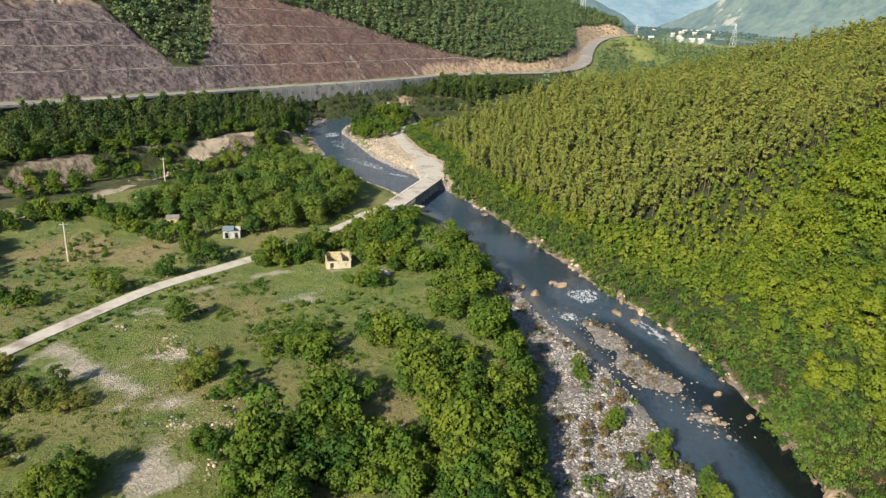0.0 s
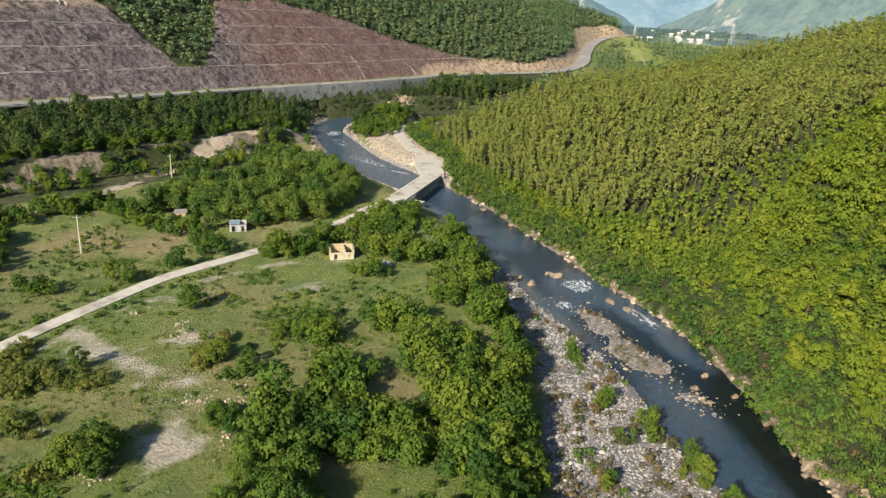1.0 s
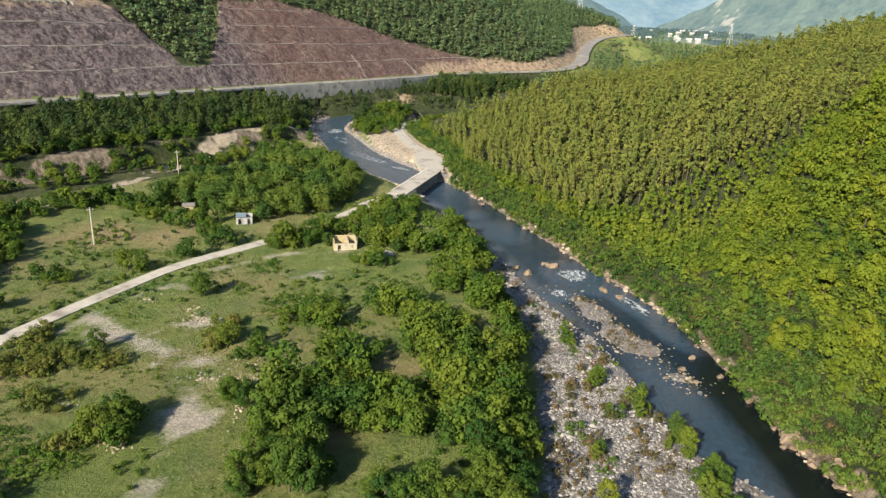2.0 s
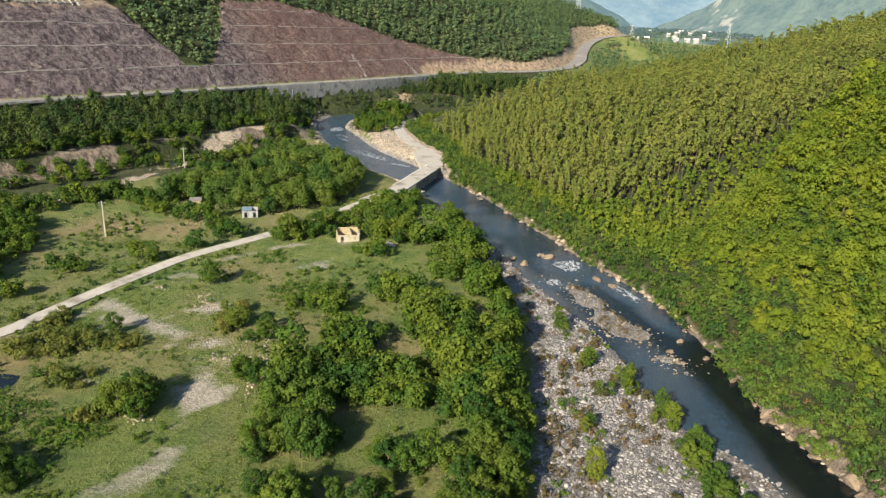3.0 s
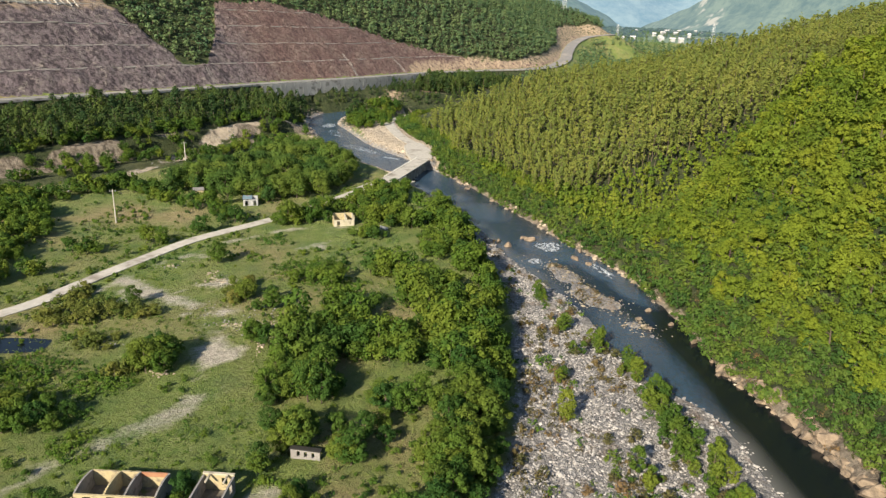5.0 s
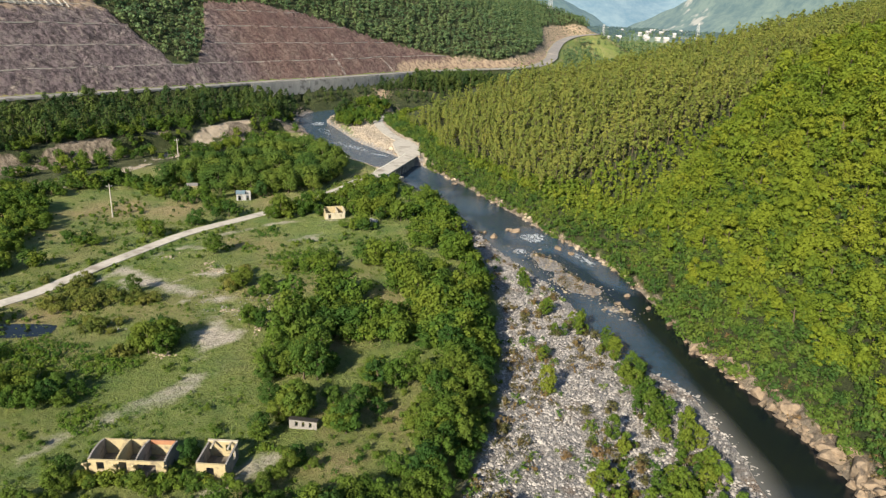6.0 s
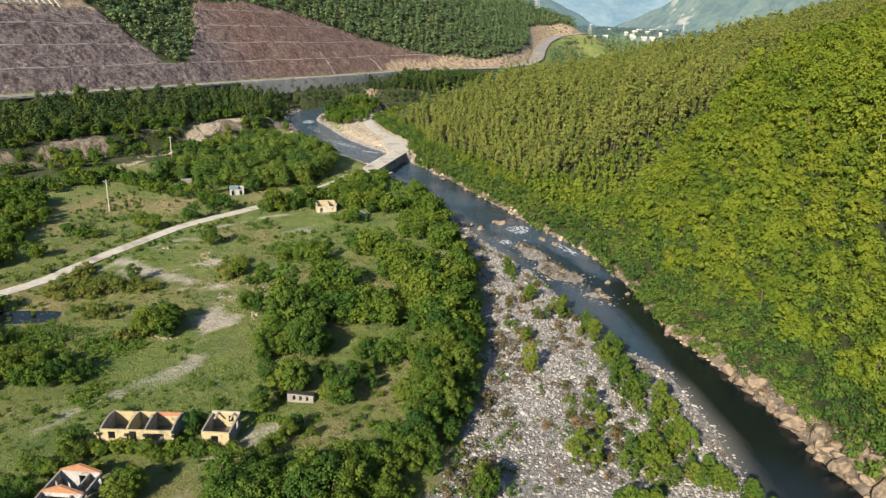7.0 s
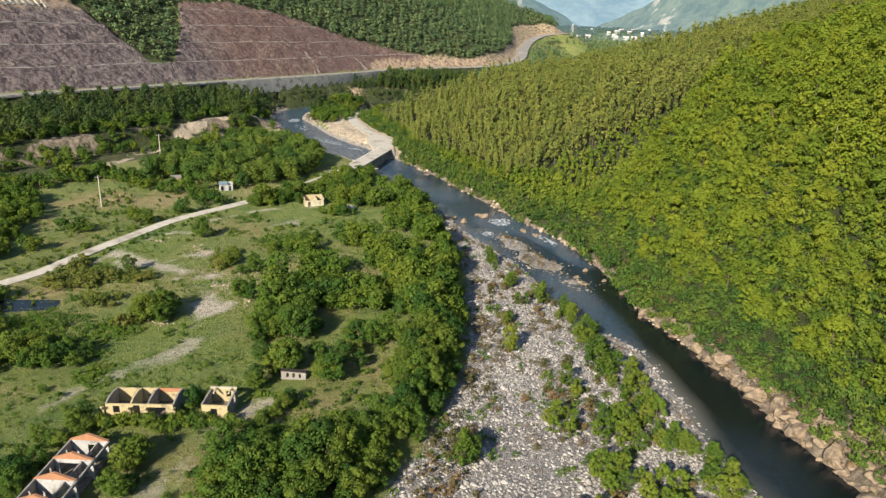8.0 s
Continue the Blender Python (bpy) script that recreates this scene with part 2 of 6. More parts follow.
def height(x, y):
    """The ground's height, and what it is made of."""
    x, y = np.asarray(x, float), np.asarray(y, float)
    n1 = fbm(x, y, 26, 3) - 0.5
    n2 = fbm(x, y, 5, 5) - 0.5
    plain = np.clip(0.036 * x, -2.4, 0.3) + 1.0 * n1 + 0.3 * n2
    # the floor of the far valley
    plain = plain + np.interp(y, [330, 420, 800, 1400, 2000, 3000, 4500], [0, 2, 6, 14, 34, 75, 130])
    z = plain
    # dry stream bed
    dg, _, _ = along(x, y, GULLY)
    gully = 1 - step(1.4, 4.0, np.abs(dg) + 4 * n1)
    z = z - 1.0 * gully
    # ground below the highway
    dh, run, (rz,) = along(x, y, HIGHWAY)
    down = -dh
    low = np.interp(down, [0, 8, 14, 36, 51, 53.5, 56.5, 66], [7.5, 6.5, 5.5, 4.2, 3.4, 2.6, -1.8, -3]) + 2.5 * n1 + 0.8 * n2
    near_side = (dh < 0) & (run < 760)
    z = np.where(near_side, np.maximum(z, low * step(72, 57, down) + z * (1 - step(72, 57, down))), z)
    # the river and its banks
    dr, _, (half,) = along(x, y, RIVER)
    wl = water_level(y)
    e = np.abs(dr) - half - 1.6 * n2 - 1.2 * n1
    left = dr > 0
    bar = left & (y < 140)
    edge = np.interp(y, [-70, 0, 17, 24, 43, 64, 87, 105, 125, 150], [-8, -4, 1.5, 5.5, 11.5, 14.5, 15.5, 13.8, 12, 6])   # where the stones end and the thicket begins
    on_bar = bar & (x > edge)
    stones_z = wl + 0.35 + np.clip(e, 0, 40) * 0.05 + 0.5 * n1 + 0.35 * n2
    behind = edge - x
    rise = stones_z + (plain - stones_z) * step(0, 6, behind)
    z = np.where(bar & (e > 0), np.where(on_bar, stones_z, rise), z)
    bank = wl + 0.2 + np.clip(e, 0, 60) * 0.42
    z = np.where(~bar & (e > -1), np.minimum(z, bank), z)
    shelf = np.where(left, np.interp(y, [22, 31, 37, 48, 56, 64], [0.0, 2.6, 4.0, 4.2, 2.6, 0.0]), 0.0)   # gravel shallows along the stones
    bed = wl - 0.15 - np.clip(-e, 0, 4) * 0.35
    bed = np.maximum(bed, wl + np.clip(0.10 * (e + shelf), -1.0, 0.16) + 0.30 * n2 * (shelf > 0) - 9.0 * (shelf <= 0))
    z = np.where(e <= 0, bed, z)
    # stony island in the stream
    isl = 1 - np.sqrt(((x - 33 - (100 - y) * 0.38) / 3.6) ** 2 + ((y - 101) / 15) ** 2) + 2.0 * n2 - 0.1
    z = np.where(isl > -0.3, np.maximum(z, wl + np.clip(isl * 0.8, -1, 0.4)), z)
    # the hill beyond the river
    sf, _, _ = along(x, y, FOOT)
    s = -sf
    hn = fbm(x, y, 40, 9) - 0.5
    spur = np.interp(s, [0, 3, 8, 14, 22, 33, 48, 80, 200, 500], [-2.6, 0.5, 7.5, 16, 28, 38, 43, 50, 78, 112]) * np.interp(y, [-80, 30, 62, 82], [0.98, 0.92, 0.88, 1.0])
    grow = np.interp(y, [-80, 130, 150, 175, 205, 235, 300, 420, 520], [0.75, 0.85, 1.0, 1.18, 1.18, 1.0, 0.97, 0.5, 0.3])
    wood = np.interp(s, [0, 5, 14, 22, 32, 46, 64, 90, 130, 200, 500], [-2.4, 0.6, 4.0, 7.0, 12, 17.5, 23, 28.5, 41.5, 64, 95]) * grow
    cut = 114 + 0.42 * s + 6 * hn
    w = step(cut - 12, cut + 16, y)
    hill = spur * (1 - w) + wood * w + 5 * hn * step(0, 20, s)
    far_right = step(520, 380, y)
    hill = np.minimum(hill, wl + 0.2 + 1.0 * e + 0.06 * e * e)
    z = np.where((s > -1.5) & (e > 0), np.maximum(z, hill) * far_right + z * (1 - far_right), z)
    # sandy bar between the stream and the far lane
    dl, _, _ = along(x, y, FAR_LANE)
    sand = (~left) & (s < 0) & (y > 205) & (y < 312)
    z = np.where(sand & (e > 0), np.minimum(np.maximum(z, -3.0 + 0.2 * e), -0.4), z)
    z = np.where((np.abs(dl) < 4) & (y > 205), np.interp(np.abs(dl), [0, 2.8, 4], [-0.25, -0.25, -0.6]), z)
    # the highway's bench and the cut slope above it
    up = np.clip(dh - 6.5, 0, None)
    k = np.floor(up / 10.5)
    f = up / 10.5 - k
    steps_z = 9.0 * (k + np.clip(f / 0.82, 0, 1))
    free = 0.80 * np.clip(up, 0, 60) + 0.45 * np.clip(up - 60, 0, 45)
    top = np.interp(run, [0, 250, 415, 436, 458, 470, 480, 492, 504, 536, 560, 600, 640, 700, 800], [60, 64, 64, 56, 12, 10, 18, 30, 46, 50, 46, 34, 18, 6, 3])
    cutm = step(top + 2.0, top - 2.0, up + 6 * n1) * (up > 0)
    rough_z = 1.7 * (fbm(x, y, 4.5, 21) - 0.5) * np.clip(up, 0, 1)
    slope = np.where(cutm > 0.5, steps_z + rough_z * 1.6, np.maximum(free, 0) + 4 * n1 * np.clip(up / 10, 0, 1))
    cap = np.interp(run, [0, 700, 900, 1068, 1110, 1150, 1165, 1400], [400, 260, 140, 64, 44, 27, 18, 8])
    slope = cap * (1 - np.exp(-slope / cap))
    bench = (dh > -5.5)
    z = np.where(bench & (run > 1), rz + np.where(dh > 6.5, slope, 0), z)
    # bank below the highway past the wall
    emb = (dh <= -5.5) & (dh > -40) & (run > 520) & (e > 0)
    z = np.where(emb, np.maximum(z, rz - 0.55 * (down - 5.5) - 1.2 - 4.5 * step(760, 560, run)), z)
    z = np.where(emb, np.minimum(z, wl + 0.3 + 0.9 * e), z)
    # a small pool in the grass
    pool = 1 - np.hypot((x + 64) / 7.5, (y - 64.6 - 0.1 * (x + 64)) / 1.9)
    z = np.where(pool > -0.6, np.minimum(z, np.maximum(-2.5, -2.15 - 0.6 * pool)), z)
    masks = {}
    masks["rock"] = cutm * (dh > 6.0)
    masks["red"] = step(480, 520, run) * 1.0
    stones = on_bar * (e > -3 - shelf) + (isl > -0.3) + ((e > -3) & (e < np.where(left | (y > 205), 1.5, -1.6))) * (y < 330)
    masks["gravel"] = np.clip(stones, 0, 1).astype(float)
    dp1, _, _ = along(x, y, PATH_NEAR)
    dp2, _, _ = along(x, y, PATH_RUIN)
    dt, _, _ = along(x, y, TRACK)
    yard = np.maximum(1 - np.hypot((x + 35.5) / 6.5, (y - 77) / 7), 1 - np.hypot((x + 31.3) / 3.2, (y - 61) / 10))
    for ax, ay, rx, ry in ((-42, 90, 5, 4), (-50.5, 87, 5, 4), (-49, 106, 6, 2), (-30, 73, 4.5, 2.5), (-58, 91, 6, 1.6)):
        yard = np.maximum(yard, 0.95 - np.hypot((x - ax) / rx, (y - ay) / ry))
    yard = np.maximum(yard, 0.8 - np.hypot((x + 46) / 4.5, (y - 30.5) / 3))
    yard = np.maximum(yard, 0.75 - np.hypot((x + 22.8) / 4.0, (y - 19) / 7))
    yard = np.maximum(yard, 0.8 - np.hypot((x + 24) / 8, (y - 112) / 8))
    dn = fbm(x, y, 7, 31)
    dirt = step(0.10, 0.95, 0.8 * yard + 1.9 * (dn - 0.5) + 1.6 * (fbm(x, y, 2.8, 33) - 0.5)) * (yard > -0.8)
    for d, wdt in ((dp1, 1.9), (dp2, 1.5), (dt, 1.1)):
        dirt = np.maximum(dirt, (1 - step(wdt * 0.5, wdt * 1.5, np.abs(d) + 1.6 * (dn - 0.5))) * step(0.32, 0.60, dn) * 0.8)
    masks["dirt"] = dirt * (s < -5)
    cliff = near_side & (down > 44) & (down < 70) & (run > 200) & (run < 610)
    masks["sand"] = np.clip(gully * step(0.35, 0.55, dn) + sand * (np.abs(dl) < 14) * 0.9 , 0, 1)
    masks["bank"] = ((~left) & (e > -1.5) & (e < np.interp(y, [0, 25, 45, 75, 200], [6, 4.5, 2.6, 1.0, 0.6])) & (y < 210)) * 1.0
    # forest also darkens the open ground left below the roadside belt
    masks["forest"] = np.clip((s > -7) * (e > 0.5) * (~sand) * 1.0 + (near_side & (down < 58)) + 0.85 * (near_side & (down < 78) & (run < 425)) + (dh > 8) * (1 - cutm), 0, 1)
    dry = fbm(x, y, 18, 51) * 2.2 - 0.85 - 0.35 * (x < -20) * step(75, 50, y) + 0.8 * step(0.44, 0.58, fbm(x, y, 8, 53)) * (x > -22) * (y < 75)
    dry = dry + 0.9 * np.clip(1.6 - np.hypot((x + 70) / 16, (y - 138) / 10), 0, 1)
    masks["dry"] = np.clip(dry, 0, 1)
    masks["cliff"] = masks.pop("bank") + cliff * step(0.40, 0.50, fbm(x, y, 14, 44)) * (down > 50.5) * (down < 62) * 1.0
    masks["scar"] = ((dh > 5) & (run > 620) & (up < np.interp(run, [620, 700, 860, 900, 1000, 1060, 1120, 1200], [4, 8, 9, 3, 16, 16, 8, 9]) + 8 * n1)) * 1.0
    spoil = np.max([1 - np.hypot((x - a) / rx, (y - b) / ry) for a, b, rx, ry in ((-5, 390, 11, 6), (-24, 370, 7, 9), (-33, 361, 6, 5))], axis=0) + 0.9 * n2 + 0.6 * n1
    masks["scar"] = np.maximum(masks["scar"], np.clip(spoil * 2.2, 0, 1) * (e > 0.5))
    masks["scar"] = np.maximum(masks["scar"], 0.8 * cutm * (up > 38.5) * (run < 450))
    info = {"e": e, "s": s, "dh": dh, "run": run, "up": up, "cut": cutm, "w": w, "behind": behind, "gully": gully, "dl": dl, "on_bar": on_bar, "left": left, "isl": isl, "shelf": shelf}
    return z, masks, info


def spread(lo, hi, step_size, far_lo, far_hi, growth=1.16):
    """Grid lines: even between lo and hi, wider and wider beyond."""
    mid = np.arange(lo, hi + 0.01, step_size)
    out, d, v = [], step_size, hi
    while v < far_hi:
        d *= growth
        v += d
        out.append(v)
    below, d, v = [], step_size, lo
    while v > far_lo:
        d *= growth
        v -= d
        below.append(v)
    return np.array(below[::-1] + list(mid) + out)


# ---- ground ----
g = Nodes("ground_cover", 0.95)
fine, mid_n, big_n = g.noise(0.5, 6, 0.7), g.noise(2.6, 5, 0.6), g.noise(11, 4, 0.55)
green = g.mix(g.ramp(mid_n, 0.30, 0.70), (0.130, 0.200, 0.036), (0.224, 0.272, 0.066))
green = g.mix(g.math("MULTIPLY", g.ramp(fine, 0.45, 0.75), 0.45), green, (0.285, 0.296, 0.100))
green = g.mix(g.math("MULTIPLY", g.ramp(g.noise(6.5, 4, 0.6), 0.48, 0.66), 0.7), green, (0.092, 0.172, 0.034))
dry = g.mix(g.ramp(mid_n, 0.3, 0.7), (0.28, 0.235, 0.095), (0.40, 0.325, 0.165))
c = g.mix(g.math("MULTIPLY", g.attr("dry"), g.ramp(big_n, 0.34, 0.56)), green, dry)
# Woodland litter, darkened further for the shade between the trees.
shaded_floor_c = g.mix(g.ramp(mid_n, 0.35, 0.65), (0.024, 0.040, 0.010), (0.062, 0.076, 0.022))
c = g.mix(g.attr("forest"), c, shaded_floor_c)
dirt_c = g.mix(g.ramp(fine, 0.3, 0.7), (0.46, 0.41, 0.335), (0.66, 0.60, 0.50))
c = g.mix(g.ramp(g.math("ADD", g.attr("dirt"), g.math("ADD", g.math("MULTIPLY", g.math("SUBTRACT", mid_n, 0.5), 1.2), g.math("MULTIPLY", g.math("SUBTRACT", fine, 0.5), 0.8))), 0.18, 0.95), c, dirt_c)
sand_c = g.mix(g.ramp(mid_n, 0.3, 0.7), (0.42, 0.34, 0.25), (0.66, 0.56, 0.43))
c = g.mix(g.ramp(g.math("ADD", g.attr("sand"), g.math("MULTIPLY", g.math("SUBTRACT", fine, 0.5), 0.6)), 0.3, 0.7), c, sand_c)
pebble = g.cells(0.44)
stone_c = g.mix(g.ramp(pebble.outputs["Color"], 0.1, 0.9), (0.205, 0.195, 0.192), (0.46, 0.44, 0.42))
stone_c = g.mix(g.math("MULTIPLY", g.ramp(g.noise(3.2, 4, 0.6), 0.50, 0.62), 0.7), stone_c, (0.25, 0.245, 0.25))
stone_c = g.mix(g.math("MULTIPLY", g.ramp(g.noise(6.0, 6, 0.7), 0.55, 0.68), 0.75), stone_c, (0.275, 0.19, 0.125))
cliff_n = g.noise(1.6, 8, 0.7, (1, 1, 0.12))
cliff_c = g.mix(g.ramp(cliff_n, 0.40, 0.60), (0.125, 0.10, 0.074), (0.36, 0.30, 0.23))
c = g.mix(g.ramp(g.math("ADD", g.attr("cliff"), g.math("MULTIPLY", g.math("SUBTRACT", mid_n, 0.5), 0.9)), 0.35, 0.65), c, cliff_c)
c = g.mix(g.attr("gravel"), c, stone_c)
streak = g.noise(2.2, 10, 0.78, (1, 1, 0.45))
# Rock tones leaned to mauve, with the haze over the slope put in.
rock_c = g.mix(g.ramp(streak, 0.44, 0.57), (0.042, 0.031, 0.036), (0.222, 0.172, 0.180))
rock_c = g.mix(g.ramp(g.noise(4, 9, 0.8, (1.0, 1.0, 0.3)), 0.54, 0.64), rock_c, (0.38, 0.325, 0.28))
facet = g.cells(1.3)
facet_v = g.math("MULTIPLY", g.ramp(facet.outputs["Color"], 0.25, 0.95), g.ramp(g.noise(12, 3, 0.6), 0.38, 0.62))
rock_c = g.mix(g.math("MULTIPLY", facet_v, 0.75), rock_c, (0.33, 0.285, 0.27))
facet_d = g.math("MULTIPLY", g.ramp(g.cells(0.8).outputs["Color"], 0.42, 0.1), 0.7)
rock_c = g.mix(facet_d, rock_c, (0.045, 0.033, 0.034))
red_c = g.mix(g.ramp(streak, 0.42, 0.6), (0.105, 0.055, 0.047), (0.215, 0.128, 0.105))
red_c = g.mix(g.math("MULTIPLY", facet_v, 0.65), red_c, (0.33, 0.25, 0.19))
red_c = g.mix(g.math("MULTIPLY", facet_d, 0.8), red_c, (0.075, 0.040, 0.036))
rock_c = g.mix(g.math("MULTIPLY", g.attr("red"), 0.8), rock_c, red_c)
c = g.mix(g.ramp(g.math("ADD", g.attr("rock"), g.math("MULTIPLY", g.math("SUBTRACT", mid_n, 0.5), 0.5)), 0.35, 0.6), c, rock_c)
scar_c = g.mix(g.ramp(streak, 0.3, 0.7), (0.36, 0.255, 0.165), (0.56, 0.44, 0.31))
c = g.mix(g.math("MULTIPLY", g.attr("scar"), g.ramp(mid_n, 0.35, 0.55)), c, scar_c)
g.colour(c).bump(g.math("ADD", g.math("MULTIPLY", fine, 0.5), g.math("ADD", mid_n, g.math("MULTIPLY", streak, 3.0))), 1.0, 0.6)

gx = spread(-150, 165, 1.5, -4600, 4600, 1.14)
gy = spread(0, 400, 1.5, -2600, 401, 1.12)
gy = np.concatenate([gy[gy <= 400], np.arange(402, 880, 3.6), spread(884, 900, 6, 880, 4700, 1.13)[3:]])
gy = np.unique(gy)
GX, GY = np.meshgrid(gx, gy)
GZ, MASKS, _ = height(GX, GY)
nx, ny = len(gx), len(gy)
idx = np.arange(nx * ny).reshape(ny, nx)
quads = np.stack([idx[:-1, :-1], idx[:-1, 1:], idx[1:, 1:], idx[1:, :-1]], -1).reshape(-1, 4)
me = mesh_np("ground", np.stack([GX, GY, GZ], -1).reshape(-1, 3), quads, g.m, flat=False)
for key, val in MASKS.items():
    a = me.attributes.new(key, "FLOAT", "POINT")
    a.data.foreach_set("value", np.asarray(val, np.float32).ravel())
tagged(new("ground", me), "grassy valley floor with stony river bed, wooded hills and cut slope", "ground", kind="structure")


def ground_at(x, y):
    return height(np.atleast_1d(np.asarray(x, float)), np.atleast_1d(np.asarray(y, float)))[0]


# ---- water ----
wm = Nodes("river_water", 0.06)
foam_n = wm.noise(0.7, 8, 0.8, (1.0, 0.55, 1.0))
foam = wm.ramp(wm.math("MULTIPLY", wm.attr("foam"), foam_n), 0.42, 0.52)
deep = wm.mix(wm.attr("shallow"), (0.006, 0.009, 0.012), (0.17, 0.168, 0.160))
# Sky reflection put into the base colour: blue where the water is marked rippled.
deep = wm.mix(wm.math("MULTIPLY", wm.attr("ripple_sky"), wm.ramp(foam_n, 0.20, 0.60), True), deep, (0.038, 0.076, 0.122))
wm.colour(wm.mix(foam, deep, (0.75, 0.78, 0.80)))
wm.link(wm.ramp(foam, -0.08, 0.9), wm.b.inputs["Roughness"])
wm.b.inputs["IOR"].default_value = 1.45
wave = wm.math("MULTIPLY", wm.math("ADD", wm.noise(1.1, 4, 0.6), foam_n), wm.math("ADD", wm.attr("ripple_sky"), 0.05))
wm.bump(wave, 0.8, 0.35)
dense = smooth(RIVER[::3], 14)
tang = np.gradient(dense[:, :2], axis=0)
tang /= np.linalg.norm(tang, axis=1)[:, None]
across = np.linspace(-1, 1, 25)
wx = dense[:, 0, None] + tang[:, 1, None] * across * (dense[:, 2, None] + 5)
wy = dense[:, 1, None] - tang[:, 0, None] * across * (dense[:, 2, None] + 5)
wz = np.repeat(water_level(dense[:, 1])[:, None], 25, 1)
idx = np.arange(wx.size).reshape(wx.shape)
quads = np.stack([idx[:-1, :-1], idx[:-1, 1:], idx[1:, 1:], idx[1:, :-1]], -1).reshape(-1, 4)
me = mesh_np("river", np.stack([wx, wy, wz], -1).reshape(-1, 3), quads, wm.m, flat=False)


def blob(x, y, cx, cy, rx, ry, turn=0.0):
    c, s = math.cos(turn), math.sin(turn)
    dx, dy = x - cx, y - cy
    return np.clip(1.4 - np.hypot((dx * c + dy * s) / rx, (-dx * s + dy * c) / ry), 0, 1)


foam_v = np.max([blob(wx, wy, 29, 129, 6, 7) * 0.95, blob(wx, wy, 24.5, 118, 4, 4) * 0.9, blob(wx, wy, 38.5, 114, 3, 10, 0.4) * 0.9, blob(wx, wy, 42, 101, 2.4, 7, 0.3) * 0.7,
                 blob(wx, wy, 33, 122, 6, 4) * 0.72, blob(wx, wy, -26, 236, 5, 14, 0.7) * 0.86, blob(wx, wy, -50, 292, 6, 12) * 0.9, blob(wx, wy, 14, 158, 6, 9, 0.4) * 0.62,
                 blob(wx, wy, -16, 224, 3, 9, 1.0) * 0.9, blob(wx, wy, -42, 268, 3, 10, 0.4) * 0.8, blob(wx, wy, 9, 172, 3, 5) * 0.45, blob(wx, wy, -30, 240, 7, 22, 0.7) * 0.80, blob(wx, wy, -44, 272, 6, 18, 0.3) * 0.82, blob(wx, wy, -10, 212, 7, 9) * 0.72], axis=0)
wd = along(wx, wy, RIVER)
depth_e = np.abs(wd[0]) - wd[2][0]
shallow_v = np.clip(1 - np.minimum(np.abs(depth_e + np.interp(wy, [22, 31, 37, 48, 64], [0.5, 2.6, 4, 4, 0.5])) / 3.5, 1), 0, 1) * (wd[0] > 0) * np.interp(wy, [24, 32, 50, 62, 92, 110], [0.3, 0.8, 0.7, 0.06, 0.06, 0.7])
# Real ripples, plus a pool marked only to take the painted sky blue.
ripple_sky_v = np.clip(2.0 * foam_v + 0.9 * step(178, 205, wy) + 0.2 * blob(wx, wy, 47, 22, 6, 9) + 0.45 * step(80, 125, wy) + 1.9 * blob(wx, wy, 37.0, 73, 4.6, 20, 0.15), 0, 2)
for key, val in (("foam", foam_v), ("shallow", shallow_v), ("ripple_sky", ripple_sky_v)):
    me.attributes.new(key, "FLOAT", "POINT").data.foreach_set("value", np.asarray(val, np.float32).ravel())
pool = bmesh.new()
bmesh.ops.create_circle(pool, cap_ends=True, segments=28, radius=1.0, matrix=Matrix.Translation((-64, 64.6, -2.18)) @ Matrix.Rotation(0.1, 4, "Z") @ Matrix.Diagonal((9.5, 2.6, 1, 1)))
tagged(part("pool", pool, wm.m), "small shallow pool of water in the grass", "pool", kind="structure")
tagged(new("river", me), "dark clear river with sky blue put into its rippled parts and white rapids", "river", kind="structure")


# ---- roads ----
def ribbon(name, line, half, lift, thick, material, label, category, z_of=None):
    """A road slab along a line, draped on the ground, with real edges."""
    p = line[:, :2]
    seg = np.concatenate([[0], np.cumsum(np.hypot(*np.diff(p, axis=0).T))])
    u = np.arange(0, seg[-1], 1.5)
    q = np.stack([np.interp(u, seg, p[:, 0]), np.interp(u, seg, p[:, 1])], -1)
    t = np.gradient(q, axis=0)
    t /= np.linalg.norm(t, axis=1)[:, None]
    nrm = np.stack([-t[:, 1], t[:, 0]], -1)
    z = ground_at(q[:, 0], q[:, 1]) if z_of is None else z_of(u, seg)
    z = np.max([np.roll(np.pad(z, 3, mode="edge"), k)[3:-3] for k in range(-3, 4)], axis=0)
    z = np.convolve(np.pad(z, 4, mode="edge"), np.ones(9) / 9, "valid") + lift
    wob = half * (1 + 0.05 * (fbm(u, u * 0, 6, 77) - 0.5))
    a, b = q + nrm * wob[:, None], q - nrm * wob[:, None]
    n = len(u)
    rows = [np.column_stack([a, z - thick]), np.column_stack([a, z]), np.column_stack([q, z + 0.03]), np.column_stack([b, z]), np.column_stack([b, z - thick])]
    v = np.stack(rows, 1).reshape(-1, 3)
    i = np.arange(n * 5).reshape(n, 5)
    f = np.stack([i[:-1, :-1], i[:-1, 1:], i[1:, 1:], i[1:, :-1]], -1).reshape(-1, 4)[:, ::-1]
    ob = new(name, mesh_np(name, v, f, material, flat=True))
    return tagged(ob, label, category, kind="structure")


